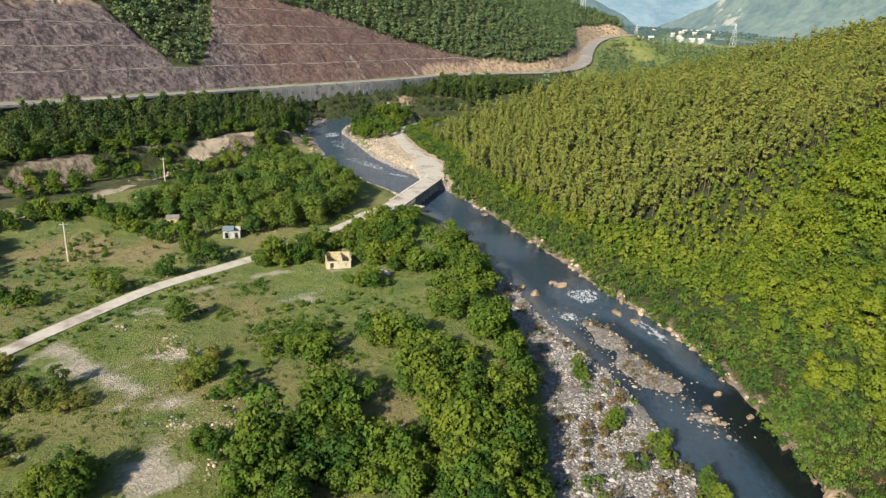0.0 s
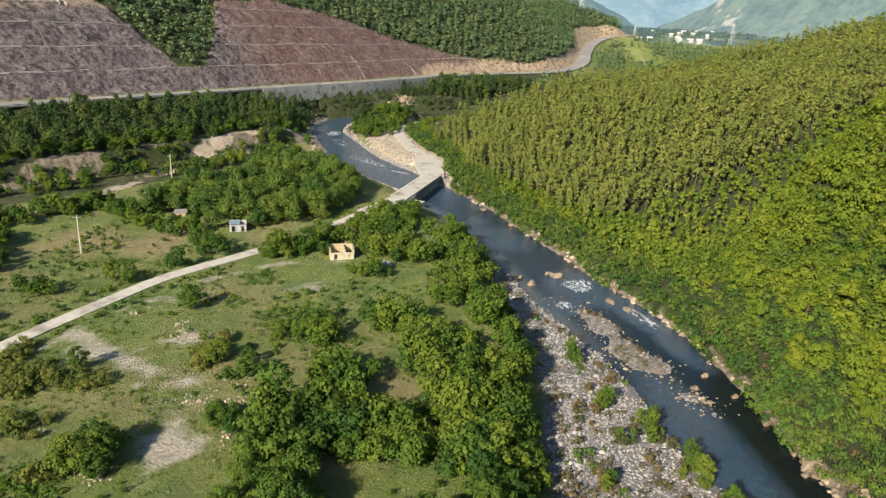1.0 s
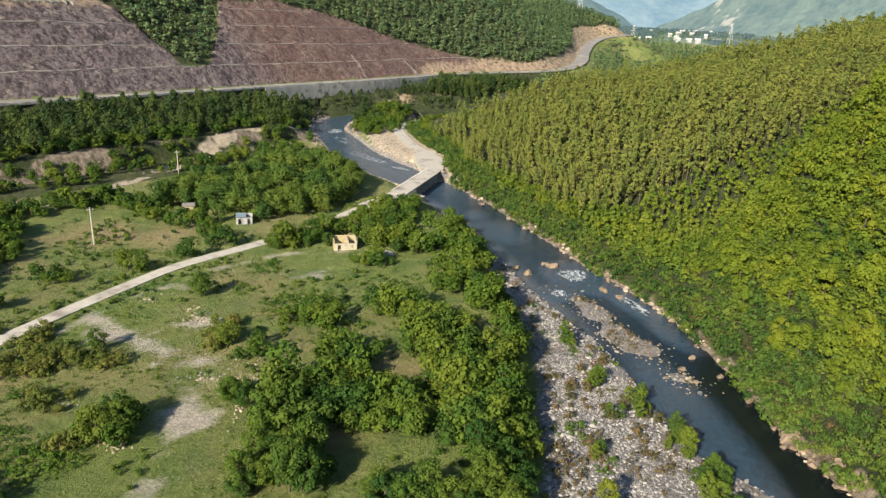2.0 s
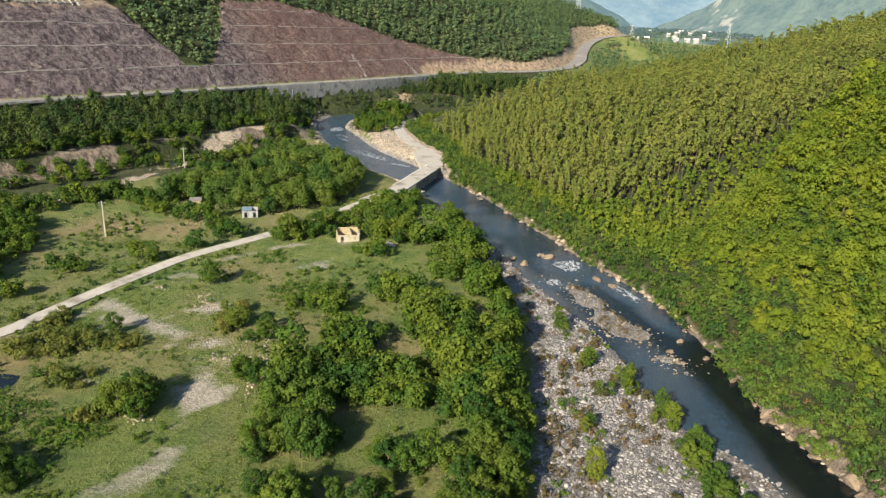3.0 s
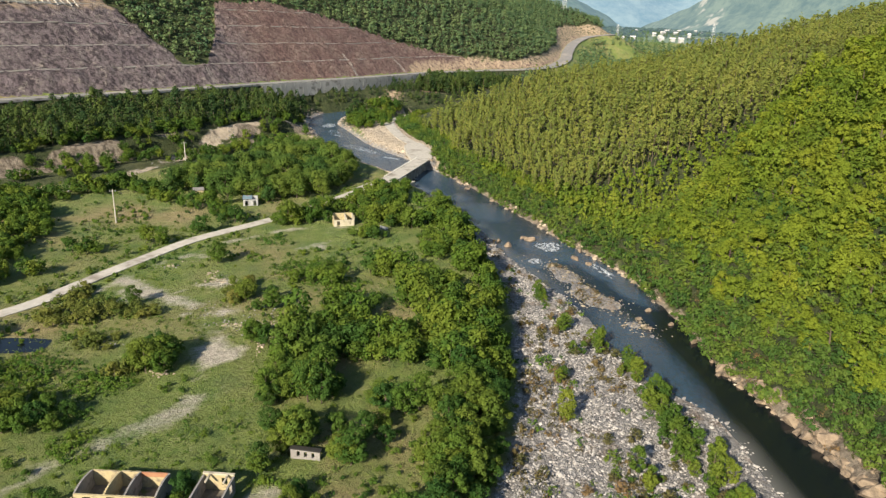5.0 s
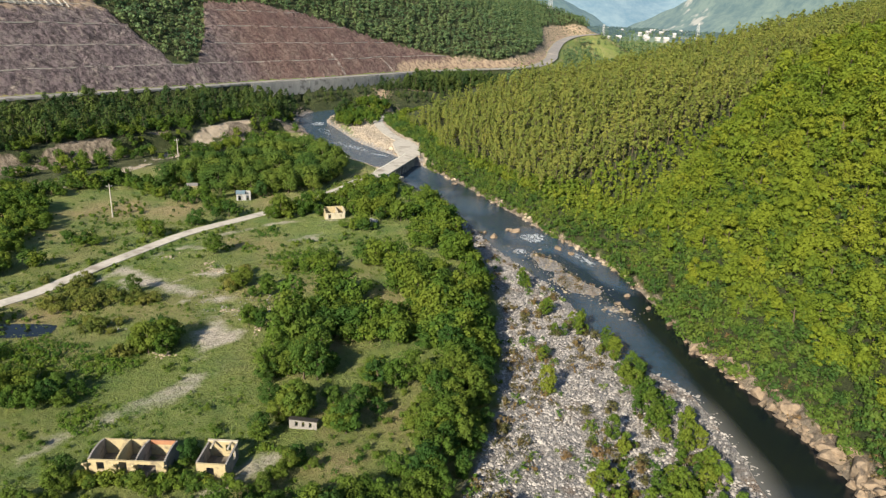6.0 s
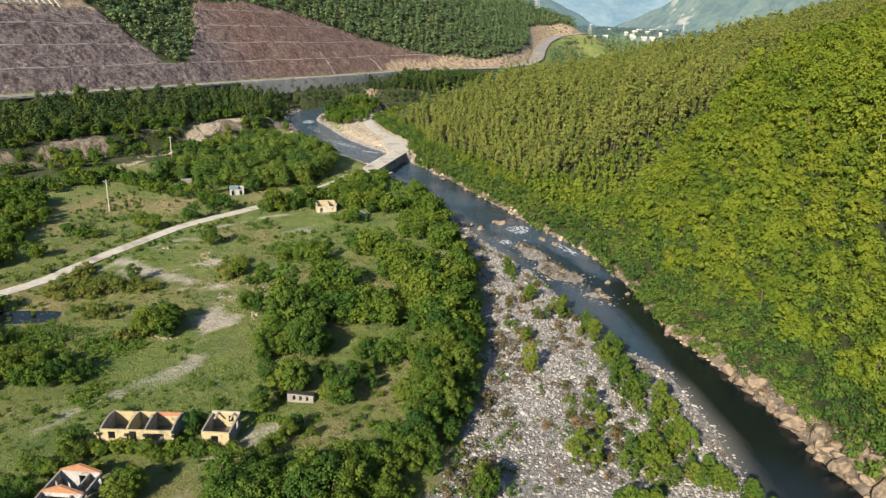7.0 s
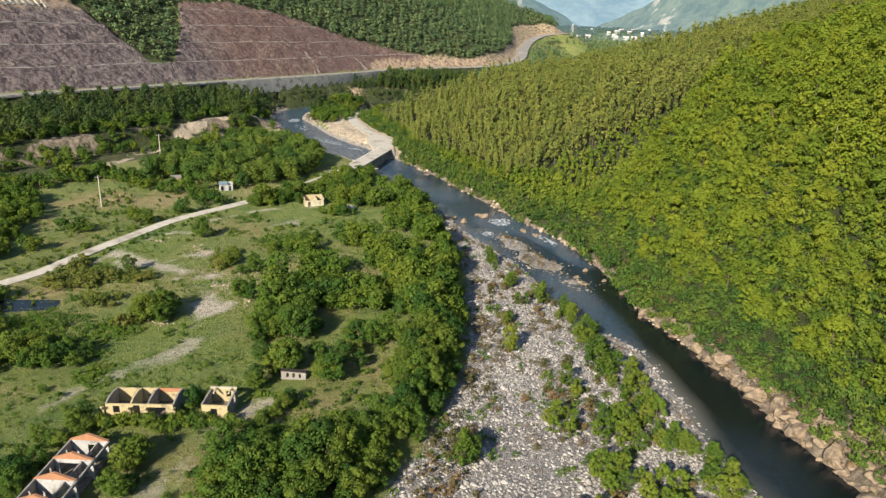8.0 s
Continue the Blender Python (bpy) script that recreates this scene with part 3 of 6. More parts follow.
M_CONC = surface("worn_concrete", (0.40, 0.37, 0.32), (0.56, 0.525, 0.46), 1.3, 0.9, (0.24, 0.21, 0.17), 6, 0.3, 0.02)
M_ASPH = surface("highway_surface", (0.20, 0.19, 0.18), (0.30, 0.285, 0.27), 3, 0.9, (0.38, 0.34, 0.29), 14, 0.2, 0.02)
M_WALLC = surface("wall_concrete", (0.36, 0.34, 0.31), (0.54, 0.51, 0.465), 2.5, 0.9, (0.17, 0.155, 0.14), 3.5, 0.4, 0.04, (1, 1, 0.15))
ribbon("lane", LANE, 1.5, 0.10, 0.35, M_CONC, "narrow pale concrete lane across the grass", "road")
ribbon("lane_ramp", smooth([(-21.2, 163.5), (-18.2, 168.6), (-15.2, 173.2), (-12.6, 178.6)]), 2.3, 0.13, 1.2, M_CONC, "pale concrete ramp where the lane meets the bridge", "road", lambda u, seg: np.interp(u, [0, seg[-1]], [float(ground_at(-21.2, 163.5)[0]), -0.12]))
ribbon("far_lane", FAR_LANE, 2.3, 0.14, 0.4, M_CONC, "pale concrete lane curving below the plantation", "road")
ribbon("highway", HIGHWAY, 5.2, 0.08, 0.4, M_ASPH, "grey two-lane highway at the foot of the cut slope", "road", lambda u, seg: np.interp(u, seg, HIGHWAY[:, 2]))


# ---- plants: shapes ----
def leaf_faces(p, n, length, width, r):
    """Three-cornered leaf clumps at p, facing n."""
    t = r.normal(size=p.shape)
    t -= n * (t * n).sum(1)[:, None]
    t /= np.linalg.norm(t, axis=1)[:, None] + 1e-9
    b = np.cross(n, t)
    k = r.uniform(0.7, 1.35, (len(p), 1))
    v = np.stack([p - t * length * 0.7 * k - b * width * k, p - t * length * 0.7 * k + b * width * k, p + t * length * k], 1).reshape(-1, 3)
    return v, np.arange(len(v)).reshape(-1, 3)


def crown_shape(seed, radius, low, high, clumps, count, leaf, cone=0.0, up=0.25, jitter=0.22, lump=1.0, dome=0.3):
    """A crown of leaf clumps round many small centres; cone: how far it narrows to the top; dome: how far its leaves follow the whole crown's rounding."""
    r = np.random.default_rng(seed)
    d = r.normal(size=(clumps, 3))
    d /= np.linalg.norm(d, axis=1)[:, None]
    h = (d[:, 2] + 1) / 2
    taper = 1 - cone * h
    rad = r.uniform(0.35, 0.86, clumps) * radius * taper
    cx, cy, cz = d[:, 0] * rad, d[:, 1] * rad, low + (high - low) * (0.12 + 0.78 * h)
    size = radius * r.uniform(0.20, 0.46, clumps) * lump * (0.55 + 0.45 * taper)
    pick = r.integers(0, clumps, count)
    n = r.normal(size=(count, 3))
    n[:, 2] += up
    n /= np.linalg.norm(n, axis=1)[:, None]
    p = np.stack([cx, cy, cz], -1)[pick] + n * np.array([1, 1, 0.85]) * (size[pick] * r.uniform(0.75, 1.08, count))[:, None]
    whole = (p - [0, 0, low + 0.42 * (high - low)]) / [radius, radius, 0.5 * (high - low)]
    whole /= np.linalg.norm(whole, axis=1)[:, None] + 1e-9
    n = n * (1 - dome) + whole * dome + r.normal(size=n.shape) * jitter
    n[:, 2] += 0.22
    n /= np.linalg.norm(n, axis=1)[:, None]
    return leaf_faces(p, n, leaf, leaf * 0.8, r)


def tube(a, b, ra, rb, sides=5):
    a, b = np.array(a, float), np.array(b, float)
    d = (b - a) / np.linalg.norm(b - a)
    s = np.cross(d, (0.3, 1, 0.2))
    s /= np.linalg.norm(s)
    q = np.cross(d, s)
    ang = np.arange(sides) * 2 * math.pi / sides
    ring = np.cos(ang)[:, None] * s + np.sin(ang)[:, None] * q
    v = np.vstack([a + ring * ra, b + ring * rb])
    i = np.arange(sides)
    j = (i + 1) % sides
    f = np.vstack([np.stack([i, j, j + sides], -1), np.stack([i, j + sides, i + sides], -1)])
    return v, f


def join(pieces):
    vs, fs, k = [], [], 0
    for v, f in pieces:
        vs.append(v)
        fs.append(f + k)
        k += len(v)
    return np.vstack(vs), np.vstack(fs)


def trunk_shape(seed, height, thick, fork, limbs, reach, sides=5):
    """A tapered trunk with limbs."""
    r = np.random.default_rng(seed)
    bend = r.normal(size=2) * 0.05 * height
    top = np.array([bend[0], bend[1], height * 0.82])
    mid = np.array([bend[0] * 0.3, bend[1] * 0.3, fork])
    out = [tube((0, 0, -0.4), mid, thick, thick * 0.75, sides), tube(mid, top, thick * 0.75, thick * 0.25, sides)]
    for k in range(limbs):
        a = k * 2.4 + r.uniform(0, 1)
        s = r.uniform(0.0, 0.5)
        start = mid + (top - mid) * s
        end = start + np.array([math.cos(a) * reach, math.sin(a) * reach, r.uniform(0.5, 1.0) * reach])
        out.append(tube(start, end, thick * 0.42, thick * 0.15, 4))
    return join(out)


class Kind:
    """A kind of plant: a few shapes, placed as single things or joined into one wood."""

    def __init__(self, name, label, category, leaf_mat, shapes, stem="trunk", group=""):
        self.name, self.label, self.category, self.mat, self.stem, self.group = name, label, category, leaf_mat, stem, group
        self.shapes = shapes          # list of (trunk (v, f), crown (v, f))
        self.meshes = None

    def singles(self, x, y, z, size, label=None):
        if self.meshes is None:
            self.meshes = [(mesh_np(self.stem, *t, M_BARK), mesh_np("crown", *c, self.mat, flat=False)) for t, c in self.shapes]
        for i in range(len(x)):
            k = int(rng.integers(len(self.meshes)))
            ob = empty(self.name, 0, 0, 0, label=label or self.label, category=self.category, group=self.group)
            s = float(size[i])
            ob.matrix_basis = Matrix.LocRotScale((float(x[i]), float(y[i]), float(z[i])), Euler((0, 0, float(rng.uniform(0, 6.28)))),
                                                 (s * float(rng.uniform(0.9, 1.12)), s * float(rng.uniform(0.9, 1.12)), s * float(rng.uniform(0.85, 1.15))))
            part_of(self.stem, self.meshes[k][0], ob)
            part_of("crown", self.meshes[k][1], ob)

    def wood(self, name, label, x, y, z, size):
        """All of them in one mesh."""
        vs, fs, mats, tints, k0 = [], [], [], [], 0
        pick = rng.integers(0, len(self.shapes), len(x))
        for k, (t, c) in enumerate(self.shapes):
            m = np.nonzero(pick == k)[0]
            if not len(m):
                continue
            v, f = join([t, c])
            mi = np.concatenate([np.zeros(len(t[1])), np.ones(len(c[1]))])
            a = rng.uniform(0, 6.28, len(m))
            ca, sa = np.cos(a)[:, None], np.sin(a)[:, None]
            s = size[m][:, None]
            sz = s * rng.uniform(0.82, 1.18, (len(m), 1))
            px = (v[None, :, 0] * ca - v[None, :, 1] * sa) * s + x[m][:, None]
            py = (v[None, :, 0] * sa + v[None, :, 1] * ca) * s + y[m][:, None]
            pz = v[None, :, 2] * sz + z[m][:, None]
            vs.append(np.stack([px, py, pz], -1).reshape(-1, 3))
            fs.append((f[None] + (np.arange(len(m)) * len(v))[:, None, None] + k0).reshape(-1, 3))
            mats.append(np.tile(mi, len(m)))
            tints.append(np.repeat(rng.uniform(size=len(m)), len(v)))
            k0 += len(m) * len(v)
        me = mesh_np(name, np.vstack(vs), np.vstack(fs), M_BARK, flat=False)
        me.materials.append(self.mat)
        me.polygons.foreach_set("material_index", np.concatenate(mats).astype(np.int32))
        me.attributes.new("tree", "FLOAT", "POINT").data.foreach_set("value", np.concatenate(tints).astype(np.float32))
        return tagged(new(name, me), label, self.category, kind="stuff")

    def mixed(self, name, label, x, y, z, size, single):
        """Those marked single become things of their own (300 at most), the rest one wood."""
        single = single & (np.cumsum(single) <= 300)
        self.singles(x[single], y[single], z[single], size[single])
        if (~single).any():
            self.wood(name, label, x[~single], y[~single], z[~single], size[~single])


def scatter(x0, x1, y0, y1, gap, wobble=0.45):
    """Places on a loosened grid, with the ground under them."""
    a, b = np.meshgrid(np.arange(x0, x1, gap), np.arange(y0, y1, gap))
    b[:, ::2] += gap * 0.5
    x = (a + rng.uniform(-wobble, wobble, a.shape) * gap).ravel()
    y = (b + rng.uniform(-wobble, wobble, b.shape) * gap).ravel()
    z, masks, info = height(x, y)
    return x, y, z, masks, info


def sel(m, *arrays):
    return [a[m] for a in arrays]


def inside(x, y, ellipses):
    """How far inside any of the ellipses (x, y, rx, ry): above 0 is inside."""
    best = np.full(x.shape, -9.0)
    for cx, cy, rx, ry in ellipses:
        best = np.maximum(best, 1 - np.hypot((x - cx) / rx, (y - cy) / ry))
    return best


broad_shapes = [(trunk_shape(10 + i, 4.6, 0.13, 1.0, 3, 1.2, 4), crown_shape(20 + i, 2.3, 0.4, 4.9, 30 + 4 * i, 2300, 0.14, jitter=0.24, dome=0.10, lump=0.76)) for i in range(6)]
BROAD = Kind("broadleaf_tree", "leafy green broadleaf tree in the riverside thicket", "tree", M_THICKET, broad_shapes, group="riverside thicket")
STONE_BUSH = Kind("riverside_bush", "bright green bush growing in the river stones", "bush", M_FRESH,
                  [(trunk_shape(15 + i, 4.0, 0.09, 0.5, 5, 1.0, 4), crown_shape(25 + i, 1.9, 0.1, 4.6, 24 + 4 * i, 1500, 0.125, cone=0.40, jitter=0.4, lump=0.60, dome=0.1)) for i in range(5)], "stem", "bushes in the stones")
FIELD = Kind("field_tree", "green bushy tree standing on the open grass", "tree", M_THICKET, broad_shapes[2:], group="trees on the grass")
BROAD_FAR = Kind("thicket_tree", "leafy green broadleaf tree in the thicket", "tree", M_BUSH,
                 [(trunk_shape(30 + i, 4.6, 0.13, 1.0, 0, 1.2, 3), crown_shape(40 + i, 2.3, 0.4, 4.9, 22, 460, 0.28)) for i in range(5)])
shrub_shapes = [(trunk_shape(50 + i, 1.3, 0.05, 0.3, 3, 0.5, 3), crown_shape(60 + i, 1.15, 0.05, 1.5, 12, 420, 0.115)) for i in range(5)]
SHRUB = Kind("shrub", "low green shrub on the grass", "shrub", M_BUSH, shrub_shapes, "stem", "shrubs on the grass")
SCRUB = Kind("scrub", "", "shrub", M_BUSH, [(trunk_shape(55 + i, 1.3, 0.05, 0.3, 0, 0.5, 3), crown_shape(66 + i, 1.15, 0.05, 1.4, 8, 70, 0.30)) for i in range(5)], "stem")
DRYSH = Kind("dry_shrub", "brownish dry shrub among the river stones", "shrub", M_DRYBUSH,
             [(trunk_shape(70 + i, 1.2, 0.04, 0.3, 4, 0.5, 4), crown_shape(80 + i, 1.1, 0.05, 1.3, 9, 220, 0.14)) for i in range(4)], "stem", "dry shrubs on the stones")
ROUND = Kind("round_tree", "dark green round-crowned fruit tree by the houses", "tree", M_TREE,
             [(trunk_shape(90 + i, 6.5, 0.2, 1.8, 4, 1.8), crown_shape(100 + i, 3.5, 0.4, 7.4, 26, 1700, 0.23, jitter=0.14, lump=1.05, dome=0.25)) for i in range(5)], group="trees round the houses")
SPUR = Kind("hillside_tree", "yellow-green broadleaf tree on the steep hillside", "tree", M_SPUR,
            [(trunk_shape(110 + i, 4.2, 0.16, 1.4, 3, 1.2, 4), crown_shape(120 + i, 2.1 + 0.2 * (i % 3), -1.2, 4.4 + 0.6 * (i % 4), 40, 2900, 0.13, up=0.4, jitter=0.20, lump=0.72, dome=0.32)) for i in range(7)], group="hillside wood")
SPUR_FAR = Kind("hillside_tree", "", "tree", M_SPUR,
                [(trunk_shape(116 + i, 4.2, 0.16, 1.4, 0, 1.2, 3), crown_shape(126 + i, 2.1 + 0.2 * (i % 3), -1.0, 4.4 + 0.6 * (i % 4), 32, 950, 0.185, up=0.5, jitter=0.18, lump=0.78, dome=0.32)) for i in range(7)])
ACACIA = Kind("plantation_tree", "slender olive-green plantation tree in a dense stand", "tree", M_ACACIA,
              [(trunk_shape(130 + i, 8.2, 0.11, 3.4, 3, 0.8, 4), crown_shape(140 + i, 1.5, 1.4, 8.4, 20, 800, 0.15, cone=0.5, up=0.4, jitter=0.18, lump=0.9, dome=0.4)) for i in range(6)], group="plantation")
ACACIA_FAR = Kind("plantation_tree", "", "tree", M_ACACIA,
                  [(tube((0, 0, -0.4), (0, 0, 6.6), 0.11, 0.05, 3), crown_shape(146 + i, 1.5, 1.0, 8.4, 16, 250, 0.23, cone=0.5, up=0.5, jitter=0.16, lump=0.95, dome=0.4)) for i in range(6)])
YOUNG = Kind("young_tree", "young bright green plantation tree", "tree", M_YOUNG,
             [(tube((0, 0, -0.3), (0, 0, 3), 0.06, 0.03, 3), crown_shape(160 + i, 1.2, 0.2, 4.0, 8, 110, 0.24, cone=0.55, dome=0.4)) for i in range(4)])
BELT = Kind("belt_tree", "dark green roadside tree below the highway", "tree", M_BELT,
            [(tube((0, 0, -0.4), (0, 0, 7), 0.15, 0.06, 4), crown_shape(180 + i, 2.8, 0.0, 8.4, 24, 330, 0.33, cone=0.42, jitter=0.16, dome=0.35)) for i in range(5)])
MOUNT = Kind("mountain_tree", "small far tree on the mountain slope", "tree", M_MOUNT,
             [(tube((0, 0, -0.5), (0, 0, 5), 0.14, 0.06, 3), crown_shape(200 + i, 2.2, 0.4, 5.4, 9, 64, 0.52, cone=0.25, up=0.6, jitter=0.12, lump=1.05, dome=0.6)) for i in range(4)])

# ---- plants: the riverside thicket ----
CLEAR = [(-12, 45.5, 8.5, 3.6), (-1, 50, 3, 2.2), (-5, 28.5, 2.6, 4.5), (-2.5, 35, 2.0, 4.5), (0, 42, 2.2, 3.5), (-14, 34, 5.5, 3.8), (3, 51, 1.6, 2.6), (-5, 75, 4.5, 5.5), (-11, 86.5, 7, 4.5),
         (1, 99, 4, 4.5), (-4, 105, 4, 4), (-11, 91, 5.0, 3.5), (-9, 111, 9, 8), (-26, 110, 8, 9), (-21, 128.5, 5, 6), (-20.5, 29.5, 6, 4), (-20, 99, 7, 8), (-12.8, 34.6, 4.2, 4.2)]
x, y, z, _, info = scatter(-26, 22, -18, 178, 2.15)
lane_d = np.abs(along(x, y, LANE)[0])
x_left = np.interp(y, [-18, 0, 13, 28, 43, 58, 80, 97, 110, 120, 130, 150, 178], [-22, -22, -20.5, -16, -21, -21.5, -22, -15, -6, -2.5, -13, -21, -11])
right = np.interp(y, [-18, 140, 150, 178], [0, 0, -1, -1])
ok = (x > x_left + 3 * (fbm(x, y, 6, 61) - 0.5)) & (info["behind"] > 0.9 + right) & (info["e"] > 2.0) & (lane_d > 4) & (inside(x, y, CLEAR) < 0)
ok &= fbm(x, y, 9, 66) > np.interp(info["behind"], [4, 12], [0.31, 0.475])
ok &= (np.hypot(x + 8, y - 181) > 9) & (np.hypot(x + 13, y - 175) > 6) & ~((y > 160) & (x > -8))
size = (0.52 + 0.75 * fbm(x, y, 7, 63) ** 1.4 + rng.uniform(-0.12, 0.25, x.shape)) * np.interp(info["behind"], [1, 3, 6], [0.62, 0.85, 0.95]) * np.where(y < 14, 0.85, 1.0)
bx, by, bz, bs = sel(ok, x, y, z, size)
near = by < 58
near &= np.cumsum(near) <= 290
BROAD.singles(*sel(near, bx, by, bz, bs))
rest = ~near
BROAD_FAR.wood("thicket_wood", "dense green riverside thicket of broadleaf trees", *sel(rest, bx, by, bz, bs))

# bushes standing in the stones, and the strip along the water
spots = [(25, 72, 1.6, 2.5), (29, 74, 2.2, 4), (32, 65, 2.4, 5), (33.5, 56, 2.6, 6), (33.8, 47, 3.0, 5.5), (35, 39, 3.4, 5.5), (34.5, 31, 4.4, 5), (38.5, 25, 3.8, 4.5), (30.5, 28, 4.4, 6), (27.5, 39, 2.2, 2.4), (37.2, 41, 2.0, 5), (38.5, 33, 2.4, 4), (23.5, 30, 2.8, 4), (40, 19, 3.5, 5),
         (27, 19, 3.5, 4), (33, 14, 4, 5), (19, 50, 1.6, 2.5), (21, 62, 1.6, 3), (16, 31, 1.6, 3), (24, 82, 1.4, 3), (22, 94, 1.2, 5), (40, 8, 4, 6), (22, 10, 3, 4), (10, 21, 2, 2)]
x, y, z, _, info = scatter(0, 48, -6, 100, 1.9)
ok = (inside(x, y, spots) > 0.60 * fbm(x, y, 4.5, 75) - 0.10) & (info["e"] > 0.8)
bx, by, bz = sel(ok, x, y, z)
bs = 0.26 + 0.62 * fbm(bx, by, 5, 71) + rng.uniform(-0.08, 0.42, bx.shape)
STONE_BUSH.singles(bx, by, bz, bs)
x, y, z, _, info = scatter(-2, 44, 0, 125, 2.3)
ok = info["on_bar"] & (info["e"] > 0.6) & (rng.uniform(size=x.shape) < step(0.40, 0.66, fbm(x, y, 9, 73)) * 0.42)
DRYSH.mixed("dry_scrub", "dry brown scrub on the river stones", *sel(ok, x, y, z), rng.uniform(0.4, 1.05, ok.sum()), np.ones(ok.sum(), bool))

# ---- plants: the open grass ----
CLUMPS = [(-39, 59, 4.4, 4.0), (-52, 44.5, 8.5, 4.5), (-62, 41, 7, 5), (-37, 26, 3, 4), (-28, 16.5, 3.2, 5.5),
          (-38.5, 17, 3, 9), (-23.6, 29, 1.6, 2.6), (-24.5, 26.2, 2.0, 1.4), (-30, 25.2, 5.5, 1.1), (-20.5, 25.6, 3.0, 1.0), (-46, 12, 7, 9), (-24, 92, 2.2, 2.6), (-27, 80, 2.0, 3.0), (-26, 66, 1.8, 3.5), (-70, 52, 9, 6),
          (-35, 91, 1.7, 1.6), (-32, 83, 1.5, 1.6), (-20, 93, 5.5, 1.3), (-20, 98, 2.0, 1.6),
          (-77, 93, 3.2, 2.6), (-73, 107, 3.2, 2.2), (-60, 113, 3, 1.6), (-52, 121, 3, 1.6),
          (-100, 130, 9, 7), (-92, 116, 6, 9), (-88, 102, 5, 8), (-84, 88, 5, 7), (-97, 92, 9, 14), (-112, 140, 12, 12), (-112, 112, 12, 14),
          (-103, 147, 8, 3.6), (-96, 156, 6, 4), (-90, 163, 6, 4), (-80, 158, 6, 3.2), (-71, 150, 5, 2.6), (-61, 145, 6, 2.6), (-52, 135, 4, 2.4), (-47, 129, 3, 2.2),
          (-34, 131, 5, 4), (-26, 142, 5, 6), (-16, 138, 5, 7), (-12, 152, 7, 9), (-8.5, 163, 4, 7), (-19, 151, 4, 5), (-4, 141, 6, 8), (-14, 120, 4, 3), (-72, 66, 5, 3),
          (-17.2, 36, 1.2, 1.2), (-8, 37.5, 2.5, 1.5), (-15.5, 24.5, 2.4, 2.6), (-12.5, 28.5, 2.5, 2.6), (-24.5, 23.0, 1.4, 1.2), (-33, 25.3, 1.6, 0.9), (-18, 33, 1.6, 1.6)]
x, y, z, masks, info = scatter(-130, -6, -10, 178, 2.3)
lane_d, track_d = np.abs(along(x, y, LANE)[0]), np.abs(along(x, y, TRACK)[0])
HOUSES = [(-30.2, 29.7, 5.6, 3.6), (-21, 29.5, 3.2, 3.6), (-33.2, 13, 4.4, 10), (-12.8, 35.3, 3.6, 3.4), (-21.5, 131, 5, 5.5), (-48.4, 146, 4, 5), (-64.6, 156, 4, 4), (-11, 126, 2.5, 2.5)]
depth_in = inside(x, y, CLUMPS)
path_d = np.minimum(np.abs(along(x, y, PATH_NEAR)[0]), np.abs(along(x, y, PATH_RUIN)[0]))
ok = (depth_in + 0.5 * (fbm(x, y, 5, 81) - 0.5) > 0.0) & (lane_d > 2.6) & (path_d > 2.4) & (track_d > 2.4) & (inside(x, y, HOUSES) < 0)
size = 0.34 + 0.5 * np.clip(depth_in, 0, 0.8) + 0.3 * fbm(x, y, 6, 83) + rng.uniform(-0.1, 0.15, x.shape)
size = np.where(y < 30, size * 0.8, size) * np.where((y > 23.5) & (y < 28) & (x > -37), 0.72, 1.0)
bx, by, bz, bs = sel(ok, x, y, z, size)
near = (by < 85) & (bx > -64)
FIELD.singles(*sel(near, bx, by, bz, bs))
BROAD_FAR.wood("field_trees", "green bushy trees between the fields", *sel(~near, bx, by, bz, bs))
lone = np.array([(-37.5, 59.5, 1.1), (-40.5, 58, 0.95), (-39, 61.5, 0.9), (-42.8, 101.6, 1.0), (-44.4, 105.6, 0.55), (-34.5, 129.5, 1.35), (-28.5, 132.5, 1.2), (-31, 134.5, 1.0), (-51, 80.5, 0.7), (-25, 131, 0.8)])
FIELD.singles(lone[:, 0], lone[:, 1], ground_at(lone[:, 0], lone[:, 1]), lone[:, 2], "single leafy tree standing on the open grass")
x, y, z, masks, info = scatter(-120, 16, 0, 170, 2.0)
lane_d, track_d = np.abs(along(x, y, LANE)[0]), np.abs(along(x, y, TRACK)[0])
dens = step(0.50, 0.68, fbm(x, y, 11, 91)) * 0.75 + 0.05 + 0.5 * (np.abs(lane_d - 4.2) < 1.6)
ok = (rng.uniform(size=x.shape) < dens) & (lane_d > 2.2) & (masks["dirt"] < 0.35) & (info["behind"] > 3) & (inside(x, y, HOUSES) < 0.05)
sx, sy, sz = sel(ok, x, y, z)
ss = rng.uniform(0.22, 0.62, len(sx)) * (0.7 + 0.8 * fbm(sx, sy, 8, 93))
near = (sy < 62) & (sx > -52)
near &= np.cumsum(near) <= 260
SHRUB.singles(*sel(near, sx, sy, sz, ss))
SCRUB.wood("low_scrub", "low green weeds and shrubs in the grass", *sel(~near, sx, sy, sz, ss))

